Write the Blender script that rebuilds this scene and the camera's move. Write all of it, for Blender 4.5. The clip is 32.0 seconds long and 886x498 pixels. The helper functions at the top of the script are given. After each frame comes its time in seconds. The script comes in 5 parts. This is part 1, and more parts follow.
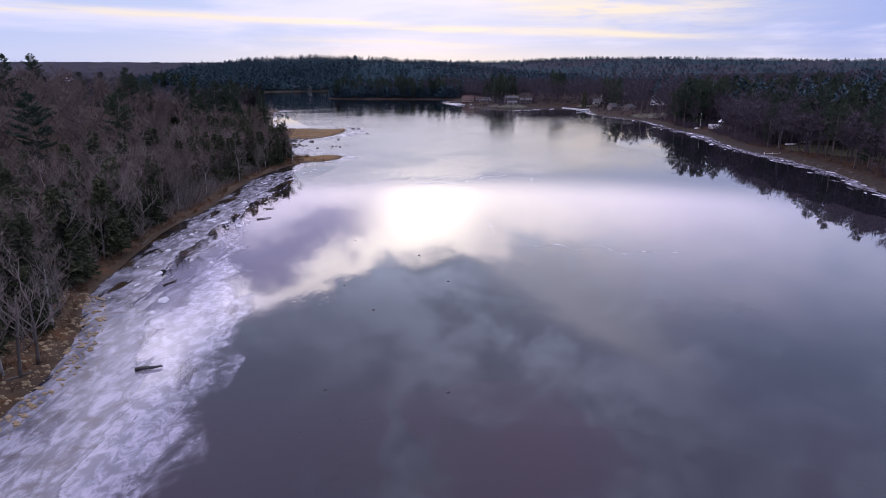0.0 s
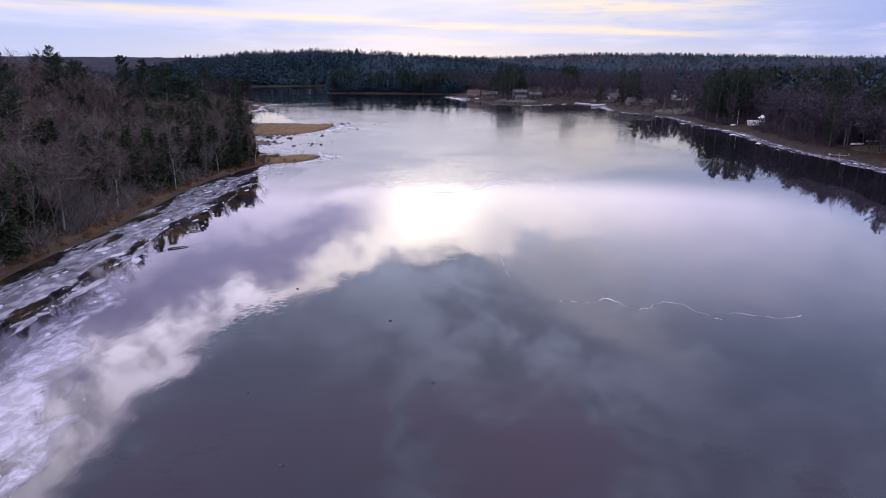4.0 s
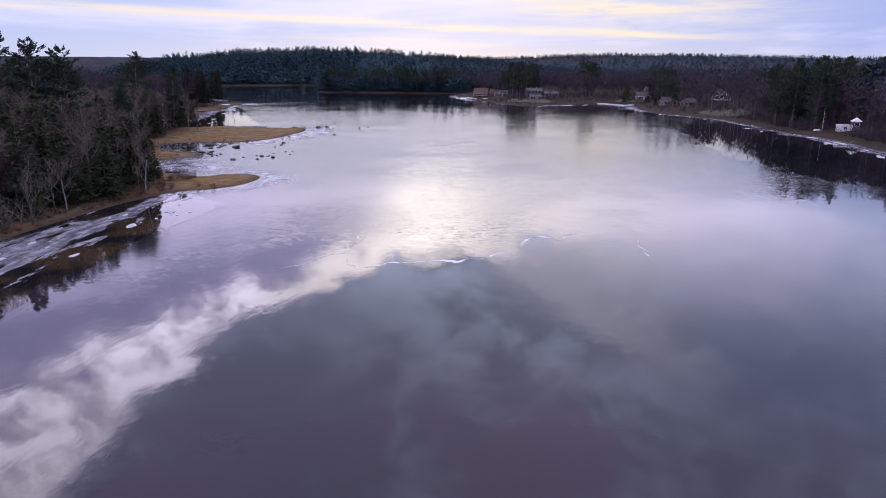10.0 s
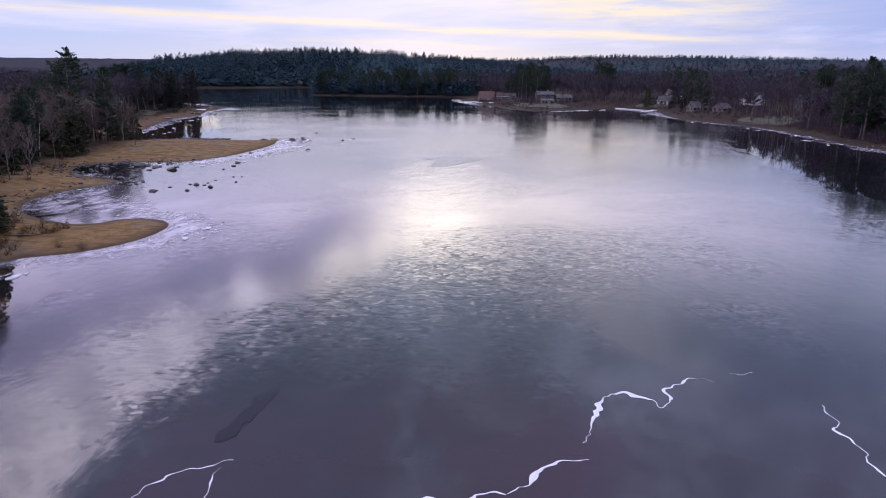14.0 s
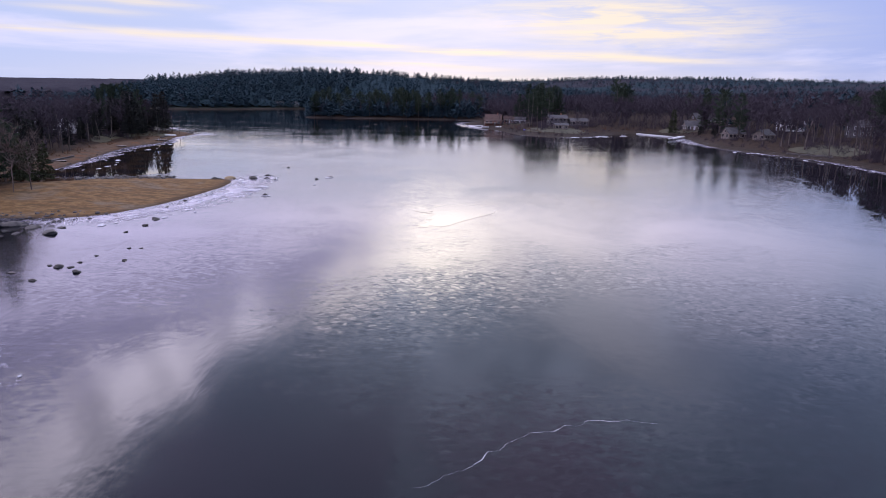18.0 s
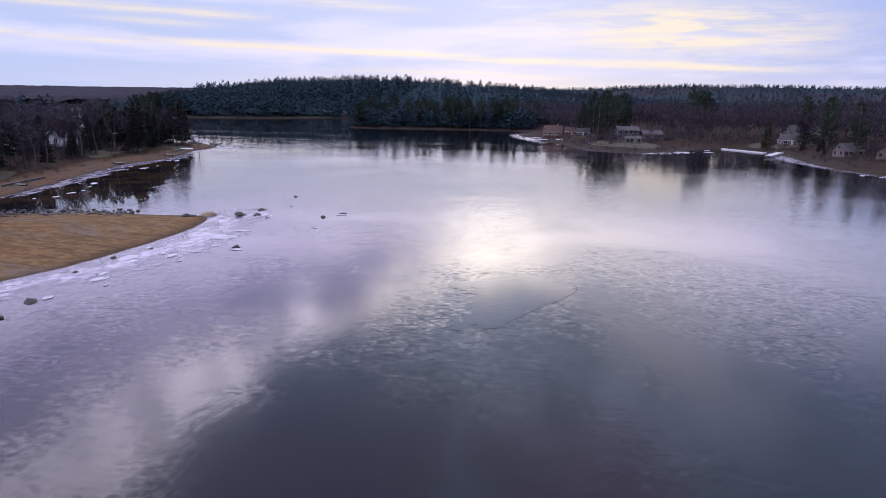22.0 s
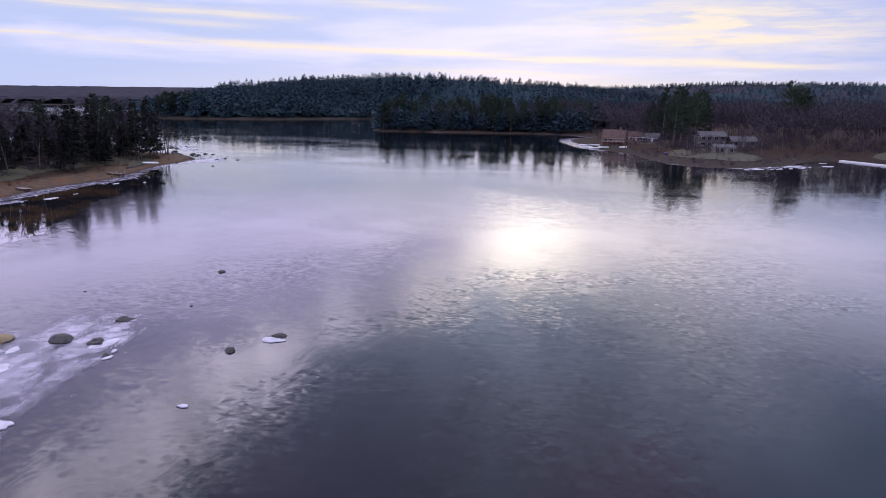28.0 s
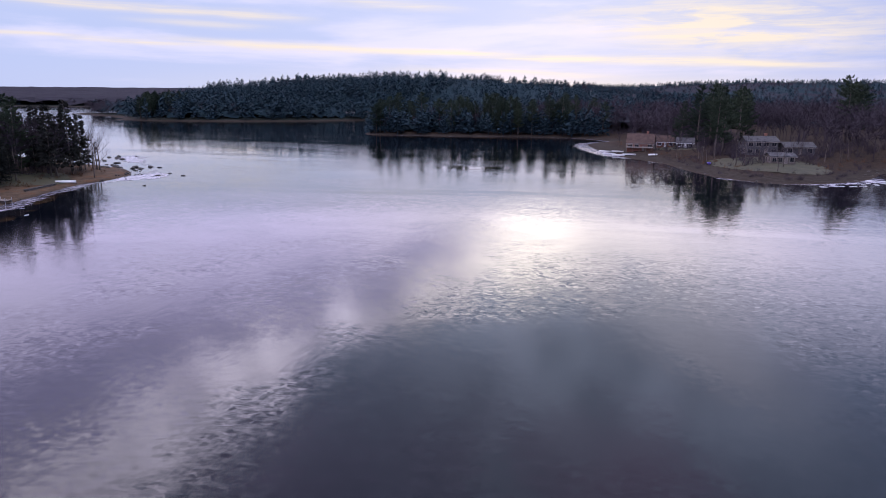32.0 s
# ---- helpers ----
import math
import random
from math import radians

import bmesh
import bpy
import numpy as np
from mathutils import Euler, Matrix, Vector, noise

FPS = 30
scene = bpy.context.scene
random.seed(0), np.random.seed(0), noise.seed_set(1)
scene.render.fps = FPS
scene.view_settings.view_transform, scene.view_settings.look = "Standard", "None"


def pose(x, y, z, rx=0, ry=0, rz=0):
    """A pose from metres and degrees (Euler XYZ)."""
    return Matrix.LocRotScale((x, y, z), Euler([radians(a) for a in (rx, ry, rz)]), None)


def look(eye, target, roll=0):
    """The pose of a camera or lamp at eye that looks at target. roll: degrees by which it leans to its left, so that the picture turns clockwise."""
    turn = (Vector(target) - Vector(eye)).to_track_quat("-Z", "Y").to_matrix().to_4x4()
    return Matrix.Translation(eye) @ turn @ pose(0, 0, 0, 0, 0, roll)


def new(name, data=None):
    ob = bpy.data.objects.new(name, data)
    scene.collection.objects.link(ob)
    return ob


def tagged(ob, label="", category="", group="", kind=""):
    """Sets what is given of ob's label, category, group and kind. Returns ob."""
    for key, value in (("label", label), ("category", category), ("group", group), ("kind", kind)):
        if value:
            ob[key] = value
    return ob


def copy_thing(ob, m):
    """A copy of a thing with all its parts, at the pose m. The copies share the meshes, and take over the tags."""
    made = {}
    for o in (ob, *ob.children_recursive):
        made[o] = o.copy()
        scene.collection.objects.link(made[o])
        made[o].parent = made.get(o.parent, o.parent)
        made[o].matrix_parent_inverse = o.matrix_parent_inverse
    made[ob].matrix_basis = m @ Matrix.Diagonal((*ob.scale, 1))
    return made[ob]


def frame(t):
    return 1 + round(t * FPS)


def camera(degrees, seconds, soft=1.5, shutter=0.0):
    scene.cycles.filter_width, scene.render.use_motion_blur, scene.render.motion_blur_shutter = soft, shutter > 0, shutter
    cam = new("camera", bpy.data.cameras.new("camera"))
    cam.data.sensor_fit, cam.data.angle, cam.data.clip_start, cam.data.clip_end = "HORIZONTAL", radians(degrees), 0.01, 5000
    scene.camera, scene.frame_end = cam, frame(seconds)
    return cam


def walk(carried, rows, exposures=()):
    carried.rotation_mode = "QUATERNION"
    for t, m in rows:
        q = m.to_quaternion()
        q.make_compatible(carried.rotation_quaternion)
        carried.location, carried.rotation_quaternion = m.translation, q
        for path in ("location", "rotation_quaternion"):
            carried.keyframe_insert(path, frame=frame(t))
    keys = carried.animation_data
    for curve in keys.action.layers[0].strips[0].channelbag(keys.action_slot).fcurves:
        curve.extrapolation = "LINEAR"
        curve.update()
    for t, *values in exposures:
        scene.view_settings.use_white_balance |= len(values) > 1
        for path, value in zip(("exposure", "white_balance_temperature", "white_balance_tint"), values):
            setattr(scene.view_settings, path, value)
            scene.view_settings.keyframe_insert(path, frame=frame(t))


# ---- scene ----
# ---- camera and its flight ----
cam = camera(66.34, 32.0, soft=0.8)
FLIGHT = [
    (0, 0, 6, 28.777, -0.454, -14.639, 0.24),
    (1, 0.726, 16.176, 27.87, -0.417, -14.691, 0.293),
    (2, 1.464, 26.337, 26.972, -0.346, -14.808, 0.348),
    (3, 2.023, 36.72, 25.969, -0.122, -14.857, 0.404),
    (4, 2.234, 47.514, 24.697, -0.033, -14.868, 0.458),
    (5, 2.181, 58.618, 23.21, -0.023, -14.838, 0.507),
    (6, 2.092, 69.826, 21.89, -0.043, -14.729, 0.548),
    (7, 2.148, 80.991, 21.075, 0.037, -14.815, 0.578),
    (8, 2.266, 92.21, 20.672, 0.09, -14.817, 0.596),
    (9, 2.421, 103.414, 20.447, 0.167, -14.757, 0.606),
    (10, 2.614, 114.522, 20.195, 0.261, -14.709, 0.612),
    (11, 2.885, 125.549, 19.954, 0.357, -14.643, 0.618),
    (12, 3.153, 136.515, 19.779, 0.485, -14.631, 0.63),
    (13, 3.309, 147.425, 19.697, 0.521, -14.61, 0.651),
    (14, 3.301, 158.195, 19.745, 0.564, -14.537, 0.683),
    (15, 3.224, 168.936, 19.865, 0.577, -14.34, 0.722),
    (16, 3.201, 179.846, 19.962, 0.705, -13.815, 0.765),
    (17, 3.328, 191.058, 20.007, 0.799, -13.316, 0.806),
    (18, 3.51, 202.44, 20.036, 0.868, -12.868, 0.841),
    (19, 3.58, 213.79, 20.049, 0.928, -12.401, 0.865),
    (20, 3.476, 225.009, 20.041, 0.94, -12.321, 0.878),
    (21, 3.267, 236.18, 20.012, 2.492, -12.287, 0.885),
    (22, 2.824, 247.248, 19.986, 5.335, -12.237, 0.886),
    (23, 2.006, 258.125, 19.986, 7.693, -12.286, 0.88),
    (24, 0.811, 268.783, 20.003, 8.18, -12.244, 0.867),
    (25, -0.538, 279.446, 20.027, 8.146, -12.215, 0.847),
    (26, -1.83, 290.338, 20.047, 8.134, -12.301, 0.817),
    (27, -3.133, 301.429, 20.062, 8.258, -12.42, 0.776),
    (28, -4.448, 312.633, 20.081, 8.315, -12.327, 0.725),
    (29, -5.731, 323.893, 20.115, 8.343, -12.294, 0.667),
    (30, -6.973, 335.236, 20.17, 8.413, -12.323, 0.607),
    (31, -8.196, 346.639, 20.235, 8.498, -12.351, 0.547),
    (32, -9.42, 358.038, 20.299, 8.56, -12.366, 0.49),
]
walk(cam, [(t, pose(x, y, z, 90 + tilt, 0, turn) @ pose(0, 0, 0, 0, 0, roll)) for t, x, y, z, turn, tilt, roll in FLIGHT],
     exposures=[(0, 0.08, 6280, 14)])

# ---- world and light ----
class Nodes:
    """Short hand for building node trees."""

    def __init__(self, tree):
        self.t = tree
        tree.nodes.clear()

    def add(self, kind, **sockets):
        n = self.t.nodes.new(kind)
        for k, v in sockets.items():
            self.put(n, k, v)
        return n

    def put(self, n, key, v):
        s = n.inputs[int(key[1:])] if key[0] == "i" and key[1:].isdigit() else n.inputs[key.replace("_", " ")]
        if isinstance(v, bpy.types.NodeSocket):
            self.t.links.new(v, s)
        else:
            s.default_value = v

    def math(self, op, a, b=0.0, clamp=False):
        n = self.t.nodes.new("ShaderNodeMath")
        n.operation, n.use_clamp = op, clamp
        self.put(n, "i0", a)
        self.put(n, "i1", b)
        return n.outputs[0]

    def mix(self, f, a, b):
        n = self.t.nodes.new("ShaderNodeMix")
        n.data_type = "RGBA"
        for s, v in ((n.inputs[0], f), (n.inputs[6], a), (n.inputs[7], b)):
            if isinstance(v, bpy.types.NodeSocket):
                self.t.links.new(v, s)
            else:
                s.default_value = v
        return n.outputs[2]

    def ramp(self, v, *stops):
        n = self.t.nodes.new("ShaderNodeValToRGB")
        self.t.links.new(v, n.inputs[0])
        e = n.color_ramp.elements
        while len(e) < len(stops):
            e.new(0.5)
        for el, (p, c) in zip(e, stops):
            el.position = p
            el.color = (*c, 1) if isinstance(c, tuple) else (c, c, c, 1)
        return n.outputs[0]

    def noise(self, vec, scale, detail=4.0, rough=0.5, distort=0.0):
        n = self.add("ShaderNodeTexNoise", Scale=scale, Detail=detail, Roughness=rough, Distortion=distort)
        if vec is not None:
            self.t.links.new(vec, n.inputs["Vector"])
        return n.outputs[0]

    def vec(self, x, y, z=0.0):
        n = self.t.nodes.new("ShaderNodeCombineXYZ")
        for i, v in enumerate((x, y, z)):
            self.put(n, f"i{i}", v)
        return n.outputs[0]

    def bell(self, v, centre, width):
        """1 at the centre, falling off smoothly over the width."""
        d = self.math("DIVIDE", self.math("SUBTRACT", v, centre), width)
        return self.math("POWER", 2.718, self.math("MULTIPLY", self.math("MULTIPLY", d, d), -1.0))

    def step(self, v, a, b):
        n = self.t.nodes.new("ShaderNodeMapRange")
        n.interpolation_type = "SMOOTHSTEP"
        self.put(n, "i0", v)
        self.put(n, "i1", a)
        self.put(n, "i2", b)
        return n.outputs[0]


SUN_TURN, SUN_HEIGHT = -1.5, 11.9  # degrees to the right of straight ahead, and above the horizon


def build_world():
    w = bpy.data.worlds.new("overcast_evening_sky")
    scene.world = w
    w.use_nodes = True
    N = Nodes(w.node_tree)
    coord = N.add("ShaderNodeTexCoord").outputs["Generated"]
    sep = N.t.nodes.new("ShaderNodeSeparateXYZ")
    N.t.links.new(coord, sep.inputs[0])
    x, y, z = sep.outputs
    deg = 180 / math.pi
    mul, add, sub = (lambda *v: N.math("MULTIPLY", *v)), (lambda *v: N.math("ADD", *v)), (lambda *v: N.math("SUBTRACT", *v))
    az = mul(N.math("ARCTAN2", x, y), deg)
    el = mul(N.math("ARCSINE", z), deg)
    # clear sky behind the clouds
    sky = N.t.nodes.new("ShaderNodeTexSky")
    sky.sky_type, sky.sun_disc = "NISHITA", False
    sky.sun_elevation, sky.sun_rotation = radians(SUN_HEIGHT), radians(SUN_TURN)
    sky.dust_density, sky.ozone_density = 1.5, 2.0
    clear = N.add("ShaderNodeBackground", Color=sky.outputs[0], Strength=0.06).outputs[0]

    def cloud(sa, se, seed, detail=6.0, rough=0.55, distort=0.4):
        return N.noise(N.vec(mul(az, sa), mul(el, se), seed), 1.0, detail, rough, distort)

    puff, fluff, curl = cloud(0.10, 0.18, 3.1), cloud(0.26, 0.40, 7.7, rough=0.6), cloud(0.07, 0.12, 12.4)
    # low sky: pale blue, bluer to the right
    low = N.mix(N.step(az, 5.0, 40.0), (0.52, 0.60, 0.88, 1), (0.36, 0.44, 0.80, 1))
    low = N.mix(N.step(cloud(0.04, 0.30, 5.5), 0.46, 0.66), low, (0.74, 0.74, 0.98, 1))
    # thin cream streaks over the horizon, sinking towards the right
    streak = cloud(0.05, 0.22, 0.0, 5.0, 0.55, 0.3)
    line = add(add(el, mul(az, 0.034)), mul(sub(streak, 0.5), 1.5))
    fibre = cloud(0.10, 2.2, 9.2, rough=0.62, distort=0.25)
    frayed = add(0.45, mul(N.step(fibre, 0.36, 0.62), 0.55))
    cream = mul(mul(N.bell(line, 3.42, 0.30), N.step(az, 30.0, 12.0)), N.step(az, -34.0, -22.0))
    for height_, width_, left_, right_, amount in ((5.35, 0.30, -40.0, -21.0, 0.8), (3.05, 0.18, -42.0, -29.0, 0.8), (2.1, 0.2, -12.0, 4.0, 0.6), (6.9, 0.35, -17.0, -9.0, 0.7), (4.6, 0.25, -31.0, -24.0, 0.5)):
        span = mul(N.step(az, left_ - 4, left_ + 3), N.step(az, right_ + 4, right_ - 3))
        cream = add(cream, mul(mul(N.bell(line, height_, width_), span), amount))
    cream = mul(cream, frayed)
    rim = mul(N.bell(el, 0.8, 1.3), N.bell(az, 3.0, 26.0))
    torn = cloud(0.15, 0.9, 2.2, rough=0.62, distort=0.5)
    lean = add(el, mul(sub(az, 13.0), 0.06))
    mass = mul(mul(N.bell(az, 13.0, 10.0), N.bell(lean, 5.7, 1.9)), add(0.45, mul(N.step(torn, 0.36, 0.56), 0.9)))
    mass = mul(mass, add(0.6, mul(N.step(fibre, 0.35, 0.65), 0.5)))
    cream = N.math("ADD", add(cream, mul(rim, 0.65)), mass, True)
    low = N.mix(mul(cream, 0.92), low, (0.96, 0.83, 0.66, 1))
    # higher, seen in the lake alone: lavender to the left, cream round the sun, blue-grey to the right
    high = N.mix(N.step(az, 14.0, 36.0), (1.55, 1.40, 2.12, 1), (0.60, 0.72, 1.22, 1))
    high = N.mix(mul(N.bell(az, 4.0, 15.0), 0.9), high, (2.75, 2.46, 2.34, 1))
    high = N.mix(mul(N.step(curl, 0.42, 0.62), 0.35), high, (1.85, 1.72, 2.1, 1))
    body = N.mix(N.step(el, 8.0, 10.2), low, high)
    # a dark bar of cloud, then the bright rift, then the great dark cloud, all climbing to the left
    left = N.math("MAXIMUM", mul(az, -1.0), 0.0)
    ruffle = add(mul(sub(puff, 0.5), 9.0), mul(sub(fluff, 0.5), 5.0))
    soft = add(el, ruffle)
    bar = mul(N.bell(sub(soft, mul(left, 0.29)), 9.8, add(1.8, mul(left, 0.035))), N.step(az, -3.0, -9.0))
    body = N.mix(mul(bar, 0.86), body, (0.54, 0.52, 1.04, 1))
    edge = add(add(14.2, mul(left, 0.30)), mul(N.math("MAXIMUM", sub(left, 18.0), 0.0), 0.36))
    above = sub(soft, edge)
    foot = sub(soft, add(11.0, mul(left, 0.34)))
    rift = mul(N.step(foot, -0.6, 2.0), N.step(above, 0.8, -1.4))
    rift = mul(rift, mul(N.step(az, 5.0, -1.0), N.step(az, -62.0, -40.0)))
    glare = N.mix(N.step(az, -9.0, -19.0), (3.6, 3.25, 3.1, 1), N.mix(N.step(fluff, 0.34, 0.62), (2.0, 1.85, 2.3, 1), (4.9, 4.5, 5.3, 1)))
    body = N.mix(mul(rift, 0.92), body, glare)
    lit = mul(N.step(above, sub(-0.9, mul(N.step(az, 5.0, 16.0), 3.0)), add(1.2, mul(N.step(az, 5.0, 18.0), 6.0))), N.step(el, 64.0, 40.0))
    lump = add(mul(puff, 0.45), add(mul(fluff, 0.25), mul(curl, 0.30)))
    gloom = N.mix(N.step(lump, 0.43, 0.60), (0.24, 0.38, 0.62, 1), (0.96, 1.16, 1.62, 1))
    gloom = N.mix(mul(N.step(el, 23.0, 30.0), N.step(curl, 0.56, 0.44)), gloom, (0.50, 0.40, 0.72, 1))
    gloom = N.mix(mul(N.step(az, 10.0, 28.0), 0.65), gloom, (0.30, 0.43, 0.74, 1))
    gloom = N.mix(mul(mul(N.bell(az, -13.0, 13.0), N.step(el, 16.0, 20.0)), 0.62), gloom, (0.26, 0.36, 0.58, 1))
    body = N.mix(mul(lit, 0.94), body, gloom)
    # a fainter gleam falling away to the right of the sun
    gleam = mul(N.bell(sub(soft, mul(az, 0.48)), 12.4, 2.2), mul(N.step(az, 2.0, 6.0), N.step(az, 26.0, 14.0)))
    body = N.mix(mul(gleam, 0.6), body, (1.5, 1.48, 1.75, 1))
    # the sun itself, behind thin cloud
    sx, sy = sub(az, SUN_TURN), sub(add(el, mul(ruffle, 0.35)), SUN_HEIGHT)
    sy = add(sy, mul(sx, 0.22))
    r2 = add(mul(mul(sx, sx), 1 / 17.0), mul(mul(sy, sy), 1 / 8.5))
    glow = mul(mul(N.math("POWER", 2.718, mul(r2, -1.0)), N.step(el, 8.2, 10.6)), sub(1.0, mul(lit, 0.8)))
    body = N.mix(mul(glow, 0.72), body, (5.0, 4.5, 3.85, 1))
    body = N.mix(N.step(el, 42.0, 64.0), body, (1.55, 1.52, 1.75, 1))
    clouds = N.add("ShaderNodeBackground", Color=body, Strength=1.0).outputs[0]
    mixer = N.t.nodes.new("ShaderNodeMixShader")
    mixer.inputs[0].default_value = 0.95
    N.t.links.new(clear, mixer.inputs[1])
    N.t.links.new(clouds, mixer.inputs[2])
    out = N.t.nodes.new("ShaderNodeOutputWorld")
    N.t.links.new(mixer.outputs[0], out.inputs[0])


build_world()
sun = new("sun", bpy.data.lights.new("sun", "SUN"))
sun.data.energy, sun.data.angle, sun.data.color = 0.3, radians(160), (0.95, 0.92, 1.0)
_a, _e = radians(SUN_TURN), radians(SUN_HEIGHT)
sun.matrix_world = look((0, 0, 200), (-math.sin(_a) * math.cos(_e), -math.cos(_a) * math.cos(_e), 200 - math.sin(_e)))
scene.view_settings.exposure = 0.0

# ---- materials ----
def material(name, build):
    m = bpy.data.materials.new(name)
    m.use_nodes = True
    N = Nodes(m.node_tree)
    shader = build(N)
    out = N.t.nodes.new("ShaderNodeOutputMaterial")
    N.t.links.new(shader, out.inputs[0])
    return m


def bsdf(N, color, rough=0.8, bump=None, strength=0.4, distance=0.1, under=None, **more):
    b = N.add("ShaderNodeBsdfPrincipled", Base_Color=color, Roughness=rough)
    for k, v in more.items():
        N.put(b, k, v)
    if bump is not None:
        n = N.add("ShaderNodeBump", Strength=strength, Distance=distance, Height=bump)
        if under is not None:
            N.t.links.new(under, n.inputs["Normal"])
        N.t.links.new(n.outputs[0], b.inputs["Normal"])
    return b.outputs[0]


def place(N):
    return N.add("ShaderNodeNewGeometry").outputs["Position"]


def two_tone(a, b, c=None, scale=1.0, fine=12.0, rough=0.85, by="place", bump=0.4, distance=0.05, **more):
    """A surface with broad stains and fine grain between two or three colours."""
    def build(N):
        p = place(N)
        broad = N.noise(p, scale, 4.0, 0.6)
        grain = N.noise(p, fine, 5.0, 0.65)
        col = N.mix(N.step(broad, 0.32, 0.68), (*a, 1), (*b, 1))
        if c:
            col = N.mix(N.step(grain, 0.5, 0.75), col, (*c, 1))
        return bsdf(N, col, rough, grain, bump, distance, **more)
    return build


def foliage(a, b, rough=0.9):
    """Leaves or needles: tone varies by tree and by clump."""
    def build(N):
        own = N.add("ShaderNodeObjectInfo").outputs["Random"]
        isl = N.add("ShaderNodeNewGeometry").outputs["Random Per Island"]
        f = N.math("ADD", N.math("MULTIPLY", own, 0.5), N.math("MULTIPLY", isl, 0.5))
        col = N.mix(f, (*a, 1), (*b, 1))
        return bsdf(N, col, rough, Specular_IOR_Level=0.15)
    return build


M = {}
M["pine"] = material("pine_needles", foliage((0.018, 0.032, 0.024), (0.050, 0.066, 0.038)))
M["spruce"] = material("spruce_needles", foliage((0.026, 0.034, 0.020), (0.074, 0.078, 0.042)))
M["dark_spruce"] = material("dark_spruce_needles", foliage((0.016, 0.018, 0.018), (0.040, 0.040, 0.034)))
M["bark"] = material("bark", two_tone((0.075, 0.058, 0.050), (0.13, 0.105, 0.092), (0.06, 0.05, 0.045), 0.8, 9.0))
M["birch"] = material("pale_bark", two_tone((0.22, 0.20, 0.19), (0.34, 0.31, 0.29), (0.10, 0.09, 0.09), 1.2, 7.0))
M["twig"] = material("grey_twigs", foliage((0.115, 0.092, 0.082), (0.25, 0.205, 0.185)))
M["far_twig"] = material("far_bare_woods", foliage((0.090, 0.067, 0.061), (0.180, 0.138, 0.124)))
M["mauve_twig"] = material("far_mauve_woods", foliage((0.046, 0.037, 0.047), (0.058, 0.047, 0.058)))
# blue distance haze is mixed into these needles' colour
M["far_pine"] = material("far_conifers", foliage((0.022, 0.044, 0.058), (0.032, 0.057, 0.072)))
M["shrub"] = material("russet_brush", foliage((0.075, 0.038, 0.022), (0.14, 0.075, 0.045)))
M["stone"] = material("lake_stone", two_tone((0.065, 0.060, 0.062), (0.13, 0.115, 0.108), (0.035, 0.034, 0.037), 2.0, 14.0))
M["wet_stone"] = material("wet_dark_stone", two_tone((0.024, 0.022, 0.024), (0.054, 0.047, 0.043), (0.015, 0.015, 0.016), 2.0, 14.0, 0.7))
M["tan_stone"] = material("tan_stone", two_tone((0.24, 0.17, 0.10), (0.34, 0.25, 0.15), (0.12, 0.09, 0.06), 2.0, 14.0))


